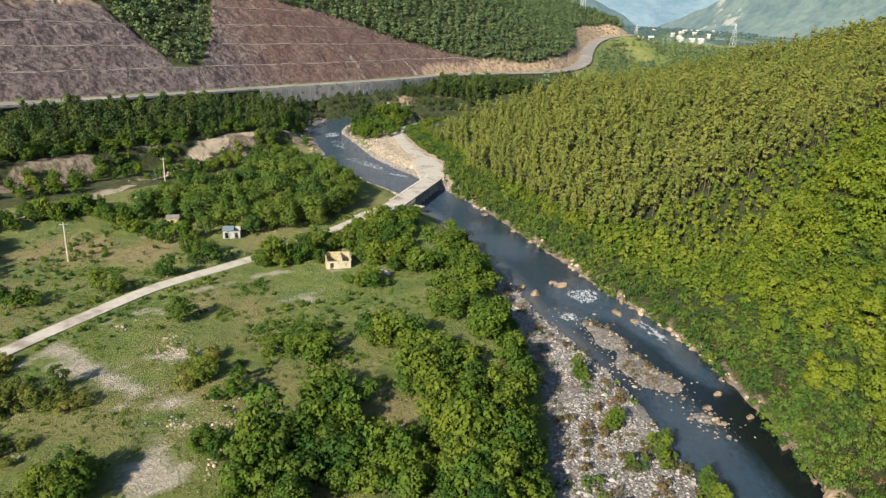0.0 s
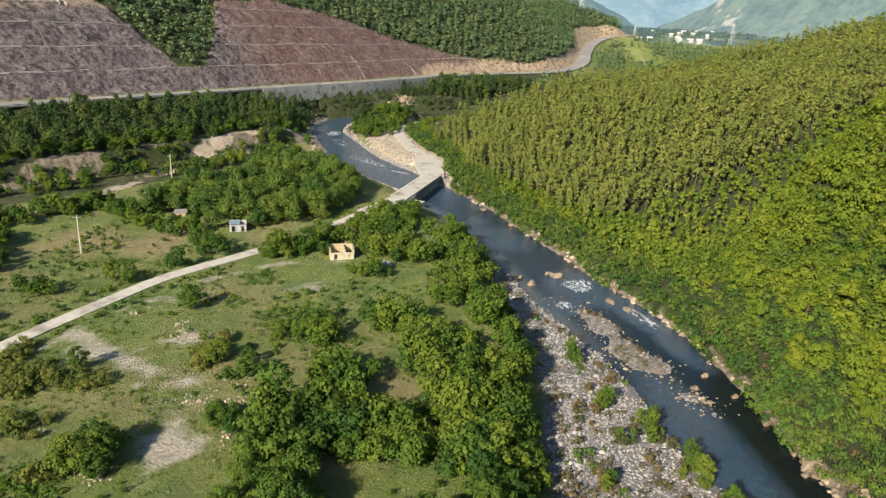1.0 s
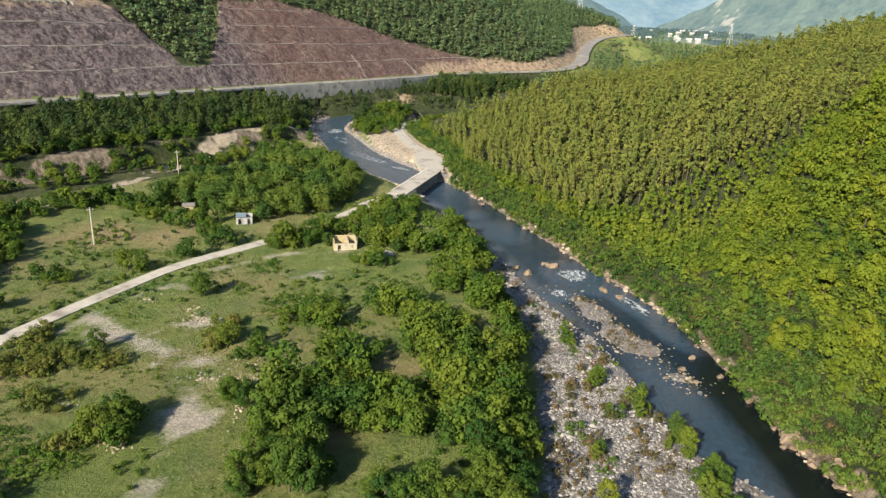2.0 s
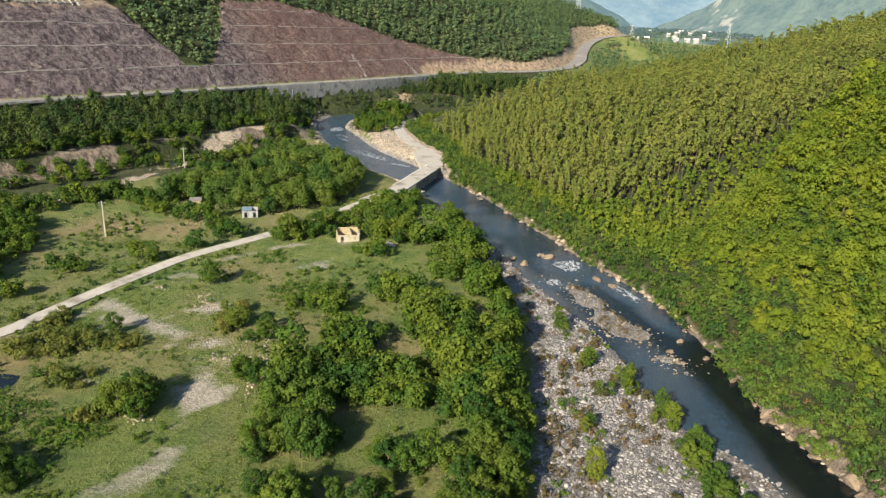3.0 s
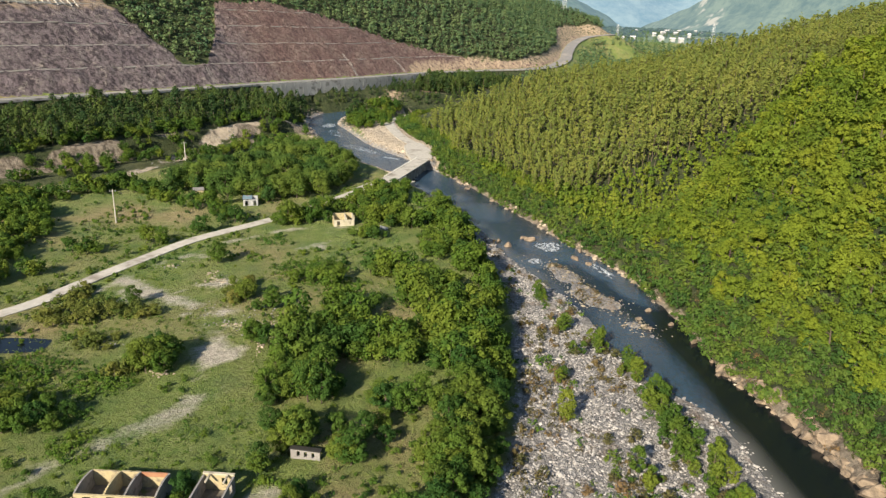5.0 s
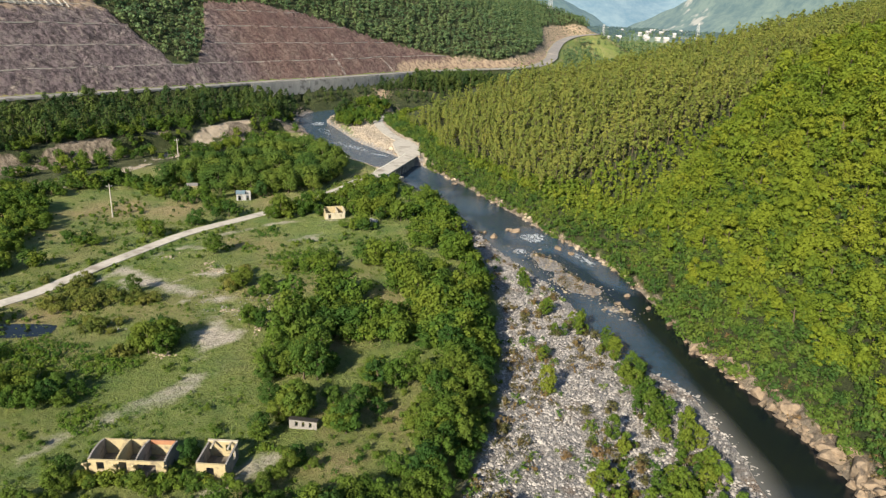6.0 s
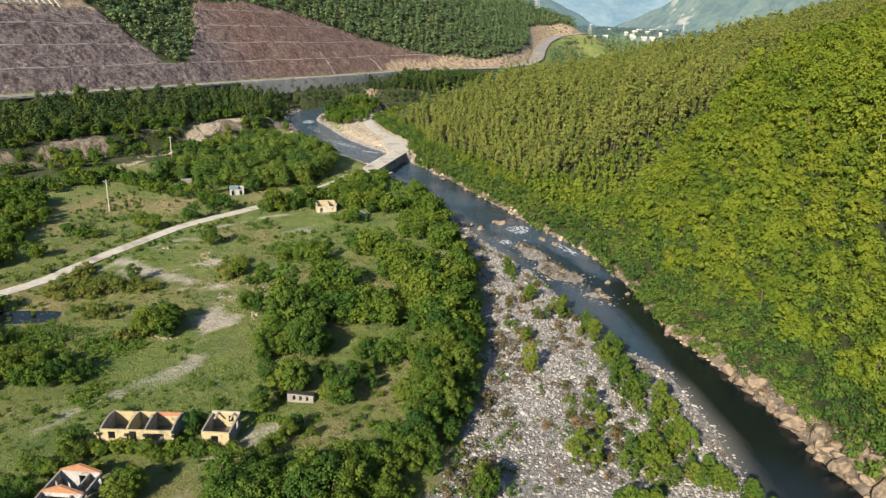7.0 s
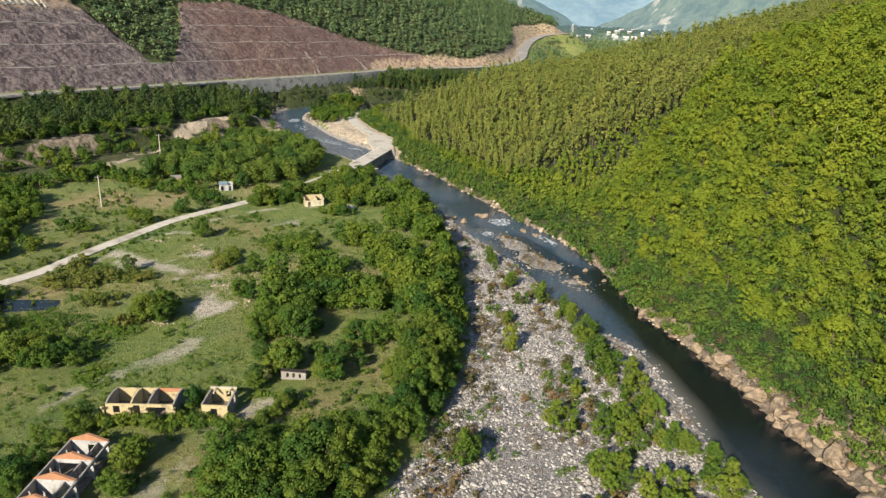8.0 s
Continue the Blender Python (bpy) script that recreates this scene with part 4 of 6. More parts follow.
YARD = Kind("yard_shrub", "fresh green shrub against the walls of a ruin", "shrub", M_FRESH, shrub_shapes, "stem", "shrubs along the ruin walls")
yard_x = np.concatenate([np.linspace(-35.2, -25.2, 17), np.linspace(-24.2, -18.0, 11), np.linspace(-25.4, -23.6, 4)])
yard_y = np.concatenate([26.4 + 0.5 * np.sin(np.arange(17) * 2.1), 26.2 + 0.5 * np.sin(np.arange(11) * 1.7), np.array([28.0, 29.4, 30.4, 31.2])])
YARD.singles(yard_x, yard_y, ground_at(yard_x, yard_y), 0.62 + 0.42 * hash2(yard_x, yard_y, 5))
OLIVE = Kind("olive_shrub", "olive-yellow shrub in the rough grass", "shrub", M_OLIVE, shrub_shapes, "stem", "olive shrubs in the rough grass")
x, y, z, masks, info = scatter(-72, -28, 55, 98, 1.5, 0.5)
ok = (inside(x, y, [(-59, 76, 7, 4), (-50, 66, 4, 3), (-49, 77, 4, 2.4), (-65, 84, 6, 3), (-34, 86, 2, 5), (-42, 57, 3, 2)]) + 0.6 * (fbm(x, y, 4, 95) - 0.5) > 0.0) & (masks["dirt"] < 0.4) & (np.abs(along(x, y, LANE)[0]) > 2.4)
OLIVE.singles(*sel(ok, x, y, z), rng.uniform(0.55, 1.35, ok.sum()))

# ---- plants: trees round the houses ----
x, y, z, masks, info = scatter(-92, -16, 148, 216, 4.3, 0.4)
poly = inside(x, y, [(-55, 171, 21, 18), (-42, 178, 17, 24), (-34, 166, 9, 12), (-46, 198, 15, 16), (-66, 166, 10, 12)])
lane_d = np.abs(along(x, y, LANE)[0])
ok = (poly > 0.02) & (lane_d > 4.5) & (info["e"] > 4) & (inside(x, y, HOUSES) < -0.15)
ROUND.singles(*sel(ok, x, y, z), rng.uniform(0.72, 1.12, ok.sum()))
by_hut = np.array([(-51.6, 152.6, 0.8), (-47.4, 153.2, 0.9), (-54.4, 148.4, 0.62), (-44.4, 150.6, 0.6), (-66.6, 158.6, 0.7), (-62.0, 158.8, 0.75)])
ROUND.singles(by_hut[:, 0], by_hut[:, 1], ground_at(by_hut[:, 0], by_hut[:, 1]), by_hut[:, 2])

# ---- plants: the hill beyond the river ----
x, y, z, masks, info = scatter(38, 185, 0, 185, 3.5, 0.5)
ok = (info["s"] > 3.5) & (info["w"] < 0.5) & (x < 0.66 * y + 62)
size = 0.58 + 0.6 * fbm(x, y, 12, 101) + rng.uniform(-0.15, 0.5, x.shape)
size = size * np.interp(info["s"], [0, 8, 20], [0.62, 0.85, 1.0]) * np.interp(info["w"], [0.1, 0.5], [1, 0.6])
hx, hy, hz, hs, hd = sel(ok, x, y, z, size, info["s"])
near = (hd < 24) & (hy > 8) & (hy < 98)
near &= np.cumsum(near) <= 295
SPUR.singles(*sel(near, hx, hy, hz, hs))
SPUR_FAR.wood("hillside_wood", "dense yellow-green broadleaf wood on the steep hillside", *sel(~near, hx, hy, hz, hs))
x, y, z, masks, info = scatter(20, 200, 96, 235, 1.95)
stand = np.interp(x, [20, 36, 52, 65, 76, 85, 95, 106, 140, 200], [149, 151, 152, 151, 155, 159, 165, 172, 194, 232]) + 5 * (fbm(x, y, 12, 107) - 0.5)
ok = (info["s"] > 3) & (info["w"] >= 0.42) & (y < stand) & (x < 0.72 * y + 34) & (rng.uniform(size=x.shape) < 0.92)
YOUNG.wood("young_plantation", "young bright green plantation along the gully", *sel(ok, x, y, z), rng.uniform(0.75, 1.3, ok.sum()))
x, y, z, masks, info = scatter(-30, 245, 120, 276, 2.3, 0.36)
stand = np.interp(x, [20, 36, 52, 65, 76, 85, 95, 106, 140, 200], [149, 151, 152, 151, 155, 159, 165, 172, 194, 232]) + 5 * (fbm(x, y, 12, 107) - 0.5)
wood_on = (info["s"] > 6) & (y >= stand) & (x < 0.76 * y + 30)
ok = wood_on & (rng.uniform(size=x.shape) < np.where(y > 268, 0.6, 0.97))
px, py, pz, pd = sel(ok, x, y, z, info["s"])
ps = rng.uniform(0.8, 1.15, len(px)) * (0.85 + 0.3 * fbm(px, py, 30, 111)) * np.interp(pd, [7, 14], [0.75, 1.0])
near = (pd < 14) & (py < 235)
near &= np.cumsum(near) <= 290
ACACIA.singles(*sel(near, px, py, pz, ps))
ACACIA_FAR.wood("plantation", "dense olive-green tree plantation on the hill", *sel(~near, px, py, pz, ps))
# scrub along the far bank
x, y, z, masks, info = scatter(-30, 165, 0, 335, 1.75)
ok = (info["s"] > np.interp(y, [0, 20, 60, 90, 200, 210], [0.9, -0.4, -2.2, -7, -7, -1])) & (info["s"] < np.interp(y, [0, 60, 120, 150, 170], [60, 80, 100, 14, 8])) & ((info["w"] < 0.5) | (info["s"] < 14)) & (info["e"] > np.interp(y, [40, 70], [0.7, -0.6])) & (~info["left"]) & (np.abs(info["dl"]) > 3.2) & (rng.uniform(size=x.shape) < np.interp(info["s"], [-2, 0, 12, 24], [0.85, 1.0, 1.0, 0.95]))
SPUR_SMALL = Kind("slope_scrub", "", "shrub", M_SLOPE, [(trunk_shape(210 + i, 2.2, 0.06, 0.4, 2, 0.8, 4), crown_shape(215 + i, 1.6, 0.0, 2.3, 12, 190, 0.20)) for i in range(4)])
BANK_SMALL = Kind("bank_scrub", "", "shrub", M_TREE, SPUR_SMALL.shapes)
low = ok & (info["s"] < 6 + 8 * (fbm(x, y, 10, 117) - 0.5))
high = ok & ~low
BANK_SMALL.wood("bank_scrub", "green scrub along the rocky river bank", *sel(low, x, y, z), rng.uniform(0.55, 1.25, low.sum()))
x2, y2, z2, _, info2 = scatter(44, 100, 0, 110, 1.7, 0.5)
ok2 = (info2["s"] > 1.6) & (info2["s"] < 20) & (info2["e"] > 2)
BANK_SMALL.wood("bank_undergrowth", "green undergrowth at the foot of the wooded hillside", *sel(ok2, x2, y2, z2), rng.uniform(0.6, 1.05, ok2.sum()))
SPUR_SMALL.wood("slope_scrub", "green scrub under the hillside trees, darkened for the shade there", *sel(high, x, y, z), rng.uniform(0.8, 1.5, high.sum()))

# ---- plants: below and above the highway ----
x, y, z, masks, info = scatter(-240, 40, 90, 440, 3.0)
down = -info["dh"]
ok = (down > np.where(info["run"] > 520, 9, 7.5)) & (down < 51.5 - 22 * np.clip(fbm(x, y, 16, 123) - 0.42, 0, 1)) & (info["run"] > 180) & (info["run"] < 720) & (info["e"] > 3) & (rng.uniform(size=x.shape) < np.interp(down, [7, 20, 40, 54], [0.85, 0.6, 0.75, 0.45]))
ok &= (info["s"] < 0) & ~((info["run"] > 590) & (fbm(x, y, 20, 121) < 0.45))
size = rng.uniform(0.38, 1.2, x.shape) * (0.72 + 0.5 * fbm(x, y, 14, 127)) * np.interp(info["run"], [430, 500, 560, 600], [1.0, 0.8, 0.5, 0.7])
BELT.wood("roadside_belt", "dark green belt of trees below the highway", *sel(ok, x, y, z, size))
x, y, z, masks, info = scatter(-150, -20, 150, 330, 2.9)
ok = (-info["dh"] > 38) & (-info["dh"] < 74) & (info["e"] > 3) & (info["gully"] < 0.3) & (rng.uniform(size=x.shape) < step(0.34, 0.5, fbm(x, y, 12, 131)) * np.where(masks["cliff"] > 0.4, 0.42, 0.9))
BROAD_FAR.wood("bank_bushes", "green bushes along the eroded bank", *sel(ok, x, y, z), rng.uniform(0.4, 0.9, ok.sum()))
x2, y2, z2, _, info2 = scatter(-50, -12, 270, 330, 2.4)
ok2 = (inside(x2, y2, [(-36, 292, 4.5, 9), (-29, 303, 6.5, 10), (-24, 314, 9, 9)]) > 0) & (info2["e"] > 0.5) & (np.abs(info2["dl"]) > 4)
BROAD_FAR.wood("sandbar_bushes", "green bushes on the sandy river bar", *sel(ok2, x2, y2, z2), rng.uniform(0.6, 1.1, ok2.sum()))
x, y, z, masks, info = scatter(-300, 330, 120, 1040, 3.9)
ok = (info["dh"] > 9) & (info["up"] < np.where(info["run"] > 1020, 170, 84)) & (info["cut"] < 0.4) & (info["run"] > 150) & (info["run"] < 1330) & (masks["scar"] < 0.5)
ok &= rng.uniform(size=x.shape) < np.where(info["run"] < 330, 0.25, 0.95)
size = rng.uniform(0.75, 1.2, x.shape)
MOUNT.wood("mountain_wood", "dense green forest on the mountain slope above the highway", *sel(ok, x, y, z, size))
x, y, z, masks, info = scatter(20, 900, 400, 2300, 19.0)
ok = (info["dh"] < -12) & (info["e"] > 4) & (rng.uniform(size=x.shape) < step(0.4, 0.6, fbm(x, y, 120, 141)) * 0.8) & (x > 0.12 * y) & (x < 0.6 * y)
x2, y2, z2, _, info2 = scatter(90, 520, 470, 1200, 9.0)
ok2 = (info2["dh"] < -10) & (info2["e"] > 4) & (rng.uniform(size=x2.shape) < step(0.42, 0.55, fbm(x2, y2, 55, 143)) * 0.95) & (x2 < 0.5 * y2) & (info2["run"] < 1330)
MOUNT.wood("valley_groves", "green groves between the fields beyond the hill", *sel(ok2, x2, y2, z2), rng.uniform(0.9, 1.6, ok2.sum()))
MOUNT.wood("valley_trees", "scattered trees on the far valley floor", *sel(ok, x, y, z), rng.uniform(0.8, 2.0, ok.sum()))
x, y, z, masks, info = scatter(-14, 62, 365, 470, 3.4)
ok = (inside(x, y, [(8, 404, 16, 13), (30, 428, 20, 14), (-6, 392, 8, 7)]) > 0) & (info["dh"] < -9)
BELT.wood("far_grove", "dark green grove between river and highway", *sel(ok, x, y, z), rng.uniform(0.9, 1.25, ok.sum()))

# ---- weeds and dry growth ----
WEED = Kind("weeds", "", "weeds", M_WEED, [(tube((0, 0, -0.1), (0, 0, 0.25), 0.03, 0.02, 3), crown_shape(230 + i, 0.8, -0.05, 0.55, 7, 56, 0.12)) for i in range(5)], "stem")
x, y, z, masks, info = scatter(-78, 14, 4, 135, 1.05, 0.5)
lush = inside(x, y, [(-66, 124, 7, 3), (-54, 124, 6, 3), (-61, 117, 5, 2), (-36, 105, 4, 3), (-35, 117, 4, 3), (-18, 92, 7, 3), (-57, 57, 9, 6), (-45, 54, 7, 5), (-26, 100, 7, 6), (-47, 46, 6, 3), (-14, 33, 5, 4), (-12, 20, 6, 6), (-40, 40, 5, 4)])
dens = (0.60 * step(0.46, 0.62, fbm(x, y, 9, 161)) + step(-0.1, 0.35, lush + 0.7 * (fbm(x, y, 5, 163) - 0.5))) * (masks["dirt"] < 0.3) * (np.abs(along(x, y, LANE)[0]) > 2.0) * (info["behind"] > 2) * np.interp(y, [70, 135], [1, 0.5])
ok = (rng.uniform(size=x.shape) < dens * 0.8) & (inside(x, y, HOUSES) < 0.1)
WEED.wood("weeds", "soft fresh green weeds spreading over the grass", *sel(ok, x, y, z), rng.uniform(0.35, 0.8, ok.sum()) + 0.6 * np.clip(lush[ok] + 0.3, 0, 1))
x, y, z, masks, info = scatter(-6, 46, 4, 110, 1.1, 0.5)
ok = info["on_bar"] & (info["e"] > 0.4) & (rng.uniform(size=x.shape) < step(0.54, 0.68, fbm(x, y, 6, 171)) * 0.4)
WEED.wood("bar_weeds", "green weeds growing between the river stones", *sel(ok, x, y, z), rng.uniform(0.5, 1.5, ok.sum()))
TWIGS = Kind("dry_growth", "", "dry growth", M_DRYBUSH, [(tube((0, 0, -0.1), (0, 0, 0.4), 0.03, 0.02, 3), crown_shape(240 + i, 0.9, -0.05, 0.8, 8, 46, 0.13, jitter=0.6)) for i in range(4)], "stem")
x, y, z, masks, info = scatter(-6, 46, -2, 130, 1.25, 0.5)
ok = info["on_bar"] & (info["e"] > 0.5) & (rng.uniform(size=x.shape) < (step(0.52, 0.68, fbm(x, y, 9, 165)) * 0.35 + 0.75 * step(-0.1, 0.4, inside(x, y, [(17, 54, 3, 10), (13, 39, 4, 7), (9, 26, 4, 8), (5, 17, 4, 8), (0, 8, 5, 8), (21, 64, 2, 6), (27, 40, 2, 5)]) + 0.8 * (fbm(x, y, 4, 167) - 0.5))) * (info["behind"] < -0.6) + 0.10 * (info["behind"] > -3.0))
TWIGS.wood("dry_growth", "rust-brown dry growth between the river stones", *sel(ok, x, y, z), rng.uniform(0.5, 1.4, ok.sum()))

x, y, z, masks, info = scatter(20, 46, 80, 122, 0.9, 0.5)
ok = (info["isl"] > 0.0) & (rng.uniform(size=x.shape) < step(0.36, 0.55, fbm(x, y, 5, 177)) * 0.9)
TWIGS.wood("shoal_growth", "tan dry growth on the shoal in the river", *sel(ok, x, y, z), rng.uniform(0.35, 0.85, ok.sum()))
x, y, z, masks, info = scatter(40, 74, 4, 110, 1.2, 0.5)
ok = (~info["left"]) & (info["e"] > 0.3) & (info["e"] < 5) & (rng.uniform(size=x.shape) < 0.5)
TWIGS.wood("bank_growth", "dry brown growth between the rocks of the bank", *sel(ok, x, y, z), rng.uniform(0.5, 1.3, ok.sum()))

# ---- grass ----
x, y, z, masks, info = scatter(-75, 16, 2, 125, 0.52, 0.5)
dens = (0.35 + 0.65 * fbm(x, y, 6, 151)) * (masks["dirt"] < 0.4) * (np.abs(along(x, y, LANE)[0]) > 1.9) * (info["behind"] > 1.5) * np.interp(y, [60, 150], [1, 0.35])
ok = rng.uniform(size=x.shape) < dens * 0.85
tx, ty, tz = sel(ok, x, y, z)
n = len(tx)
ang = rng.uniform(0, 6.28, (n, 2))
p = np.repeat(np.stack([tx, ty, tz + 0.09], -1), 2, 0) + rng.normal(size=(2 * n, 3)) * [0.18, 0.18, 0.02]
nrm = np.stack([np.cos(ang).ravel(), np.sin(ang).ravel(), rng.uniform(0.3, 1.2, 2 * n)], -1)
nrm /= np.linalg.norm(nrm, axis=1)[:, None]
tagged(new("grass", mesh_np("grass", *leaf_faces(p, nrm, 0.115, 0.06, rng), M_GRASS)), "patchy green and straw-coloured grass", "grass", kind="stuff")


# ---- stones ----
M_GRANITE = surface("granite", (0.155, 0.118, 0.083), (0.325, 0.25, 0.172), 0.7, 0.9, (0.085, 0.068, 0.054), 1.1, 1.0, 0.12)
ST_TAN = Nodes("bank_stone", 0.9)
ST_TAN.colour(ST_TAN.mix(ST_TAN.pos.outputs["Random Per Island"], (0.22, 0.175, 0.13), (0.50, 0.415, 0.31))).bump(ST_TAN.noise(0.3), 0.4, 0.04)
ST_SHOAL = Nodes("shoal_stone", 0.9)
ST_SHOAL.colour(ST_SHOAL.mix(ST_SHOAL.pos.outputs["Random Per Island"], (0.13, 0.11, 0.08), (0.43, 0.36, 0.26))).bump(ST_SHOAL.noise(0.3), 0.4, 0.04)
ST = Nodes("river_stone", 0.85)
ST.colour(ST.mix(ST.pos.outputs["Random Per Island"], (0.21, 0.198, 0.188), (0.45, 0.425, 0.40))).bump(ST.noise(0.3), 0.3, 0.03)


def rock_arrays(seed, detail, flat_z=0.7, lump=0.35, cuts=0):
    """A lumpy rock; cuts: how many flat broken faces it has."""
    bm = bmesh.new()
    bmesh.ops.create_icosphere(bm, subdivisions=detail, radius=1.0)
    off = Vector((seed * 3.1, seed * 1.7, seed * 0.9))
    r = random.Random(seed)
    planes = [(Vector((r.gauss(0, 1), r.gauss(0, 1), r.gauss(0, 1))).normalized(), r.uniform(0.5, 0.8)) for _ in range(cuts)]
    for v in bm.verts:
        k = 1 + lump * noise.noise(v.co * 1.1 + off) + 0.4 * lump * noise.noise(v.co * 2.7 + off)
        v.co = v.co * k
        for n, d in planes:
            over = v.co.dot(n) - d
            if over > 0:
                v.co -= n * over
        v.co = Vector((v.co.x * 1.15, v.co.y * 0.9, v.co.z * flat_z)) * (1 + 0.08 * noise.noise(v.co * 4 + off))
    vs = np.array([v.co[:] for v in bm.verts])
    fs = np.array([[v.index for v in f.verts] for f in bm.faces])
    bm.free()
    return vs, fs


boulder_meshes = [mesh_np("boulder", *rock_arrays(i, 3, 0.85, 0.4, 11), M_GRANITE, flat=True) for i in range(9)]


def boulder(x, y, z, r, label):
    k = int(rng.integers(len(boulder_meshes)))
    ob = tagged(new("boulder", boulder_meshes[k]), label, "boulder", "boulders on the river bank")
    ob.matrix_basis = Matrix.LocRotScale((x, y, z), Euler((rng.uniform(-0.25, 0.25), rng.uniform(-0.25, 0.25), rng.uniform(0, 6.28))), (r * rng.uniform(0.9, 1.35), r * rng.uniform(0.85, 1.15), r * rng.uniform(0.8, 1.2)))


# big boulders along the far bank
x, y, z, masks, info = scatter(42, 74, -8, 78, 1.55)
ok = (info["e"] > -0.7) & (info["e"] < np.interp(y, [0, 25, 45, 74], [5.4, 3.6, 1.9, 0.9])) & (~info["left"]) & (rng.uniform(size=x.shape) < 0.72 + 0.28 * step(0.28, 0.46, fbm(x, y, 5, 205)))
for a, b, c in zip(*sel(ok, x, y, z)):
    boulder(a, b, max(c, -4.2) + 0.1, float(rng.uniform(0.5, 1.0) + 0.7 * (rng.uniform() > 0.8)) * np.interp(b, [0, 25, 70], [1.25, 1.1, 0.7]), "large tan granite boulder on the river bank")
x, y, z, masks, info = scatter(-30, 52, 66, 235, 3.0)
ok = (info["e"] > -1.2) & (info["e"] < 1.2) & (~info["left"]) & (rng.uniform(size=x.shape) < 0.75 * step(0.42, 0.58, fbm(x, y, 14, 209)))
for a, b, c in zip(*sel(ok, x, y, z)):
    boulder(a, b, max(c, -4.1) + 0.1, float(rng.uniform(0.3, 0.95)), "tan boulder at the water's edge")
for a, b, r in ((25, 133, 1.3), (23.5, 134.5, 0.9), (11, 183, 0.9), (19, 128, 1.2), (17, 131, 0.8), (34, 120.5, 1.1), (36.5, 117, 0.8), (43, 92, 0.6), (40, 88, 0.7), (41, 84, 0.5), (45.5, 86, 0.6)):
    boulder(a, b, float(water_level(b)) + 0.1, r, "wet boulder standing in the river")


def stones(name, label, x, y, z, r, detail=1, material=None, cuts=0):
    shapes = [rock_arrays(40 + i, detail, 0.7, 0.5, cuts) for i in range(6)]
    pick = rng.integers(0, 6, len(x))
    vs, fs, k0 = [], [], 0
    for k, (v, f) in enumerate(shapes):
        m = np.nonzero(pick == k)[0]
        a = rng.uniform(0, 6.28, len(m))[:, None]
        s = r[m][:, None]
        vs.append(np.stack([(v[:, 0] * np.cos(a) - v[:, 1] * np.sin(a)) * s + x[m][:, None], (v[:, 0] * np.sin(a) + v[:, 1] * np.cos(a)) * s + y[m][:, None],
                            v[:, 2] * s + z[m][:, None]], -1).reshape(-1, 3))
        fs.append((f[None] + (np.arange(len(m)) * len(v))[:, None, None] + k0).reshape(-1, 3))
        k0 += len(m) * len(v)
    return tagged(new(name, mesh_np(name, np.vstack(vs), np.vstack(fs), material or ST.m, flat=True)), label, "stones", kind="stuff")


x, y, z, masks, info = scatter(-10, 50, 4, 140, 0.43, 0.5)
ok = (info["on_bar"] & (info["e"] > -1.6 - info["shelf"])) & (rng.uniform(size=x.shape) < np.interp(y, [20, 140], [0.9, 0.4]) * np.where(info["e"] < 0, 0.45, 1.0) * (0.55 + 0.45 * step(0.4, 0.55, fbm(x, y, 5, 211))))
stones("river_stones", "pale grey stones and cobbles of the dry river bed", *sel(ok, x, y, z), rng.uniform(0.08, 0.25, ok.sum()) * (1 + 1.0 * (rng.uniform(size=ok.sum()) > 0.95)))
x, y, z, masks, info = scatter(20, 46, 80, 122, 0.8, 0.5)
ok = (info["isl"] > -0.35) & (rng.uniform(size=x.shape) < 0.8)
ok |= (info["isl"] > -0.9) & (rng.uniform(size=x.shape) < 0.12)
stones("island_stones", "brownish stones of the shoal in the river", *sel(ok, x, y), np.maximum(z[ok], water_level(y[ok]) - 0.05), rng.uniform(0.09, 0.24, ok.sum()) * (1 + (rng.uniform(size=ok.sum()) > 0.93)), 1, ST_SHOAL.m)
x, y, z, masks, info = scatter(-12, 56, 55, 214, 0.95, 0.5)
ok = (info["e"] > -0.9) & (info["e"] < 0.9) & (~info["left"]) & (rng.uniform(size=x.shape) < 0.7 * step(0.42, 0.60, fbm(x, y, 9, 207)))
stones("bank_rocks", "tan rocks along the foot of the wooded bank", *sel(ok, x, y), np.maximum(z[ok], water_level(y[ok]) - 0.05), rng.uniform(0.2, 0.6, ok.sum()), 2, ST_TAN.m)
x, y, z, masks, info = scatter(42, 74, -4, 70, 0.8, 0.5)
ok = (info["e"] > -0.4) & (info["e"] < np.interp(y, [0, 25, 45, 74], [6.0, 4.6, 2.8, 1.4])) & (~info["left"]) & (rng.uniform(size=x.shape) < 0.5)
stones("bank_rubble", "broken tan rock between the boulders of the bank", *sel(ok, x, y), np.maximum(z[ok], water_level(y[ok]) - 0.05), rng.uniform(0.25, 0.75, ok.sum()), 2, M_GRANITE, 9)
x, y, z, masks, info = scatter(-75, 8, 195, 330, 1.2, 0.5)
ok = (info["e"] > -1.5) & (info["e"] < np.where(info["left"], 6, 9)) & (info["s"] < 0) & (np.abs(info["dl"]) > 3) & (rng.uniform(size=x.shape) < np.where(info["e"] < 3, 0.55, 0.2))
stones("upstream_stones", "tan stones along the upstream river banks", *sel(ok, x, y, z), rng.uniform(0.2, 0.5, ok.sum()) * (1 + (rng.uniform(size=ok.sum()) > 0.95)), 1, ST_TAN.m)
x, y, z, masks, info = scatter(-125, -50, 145, 290, 1.3, 0.5)
ok = (info["gully"] > 0.3) & (rng.uniform(size=x.shape) < 0.4) & (y < 240)
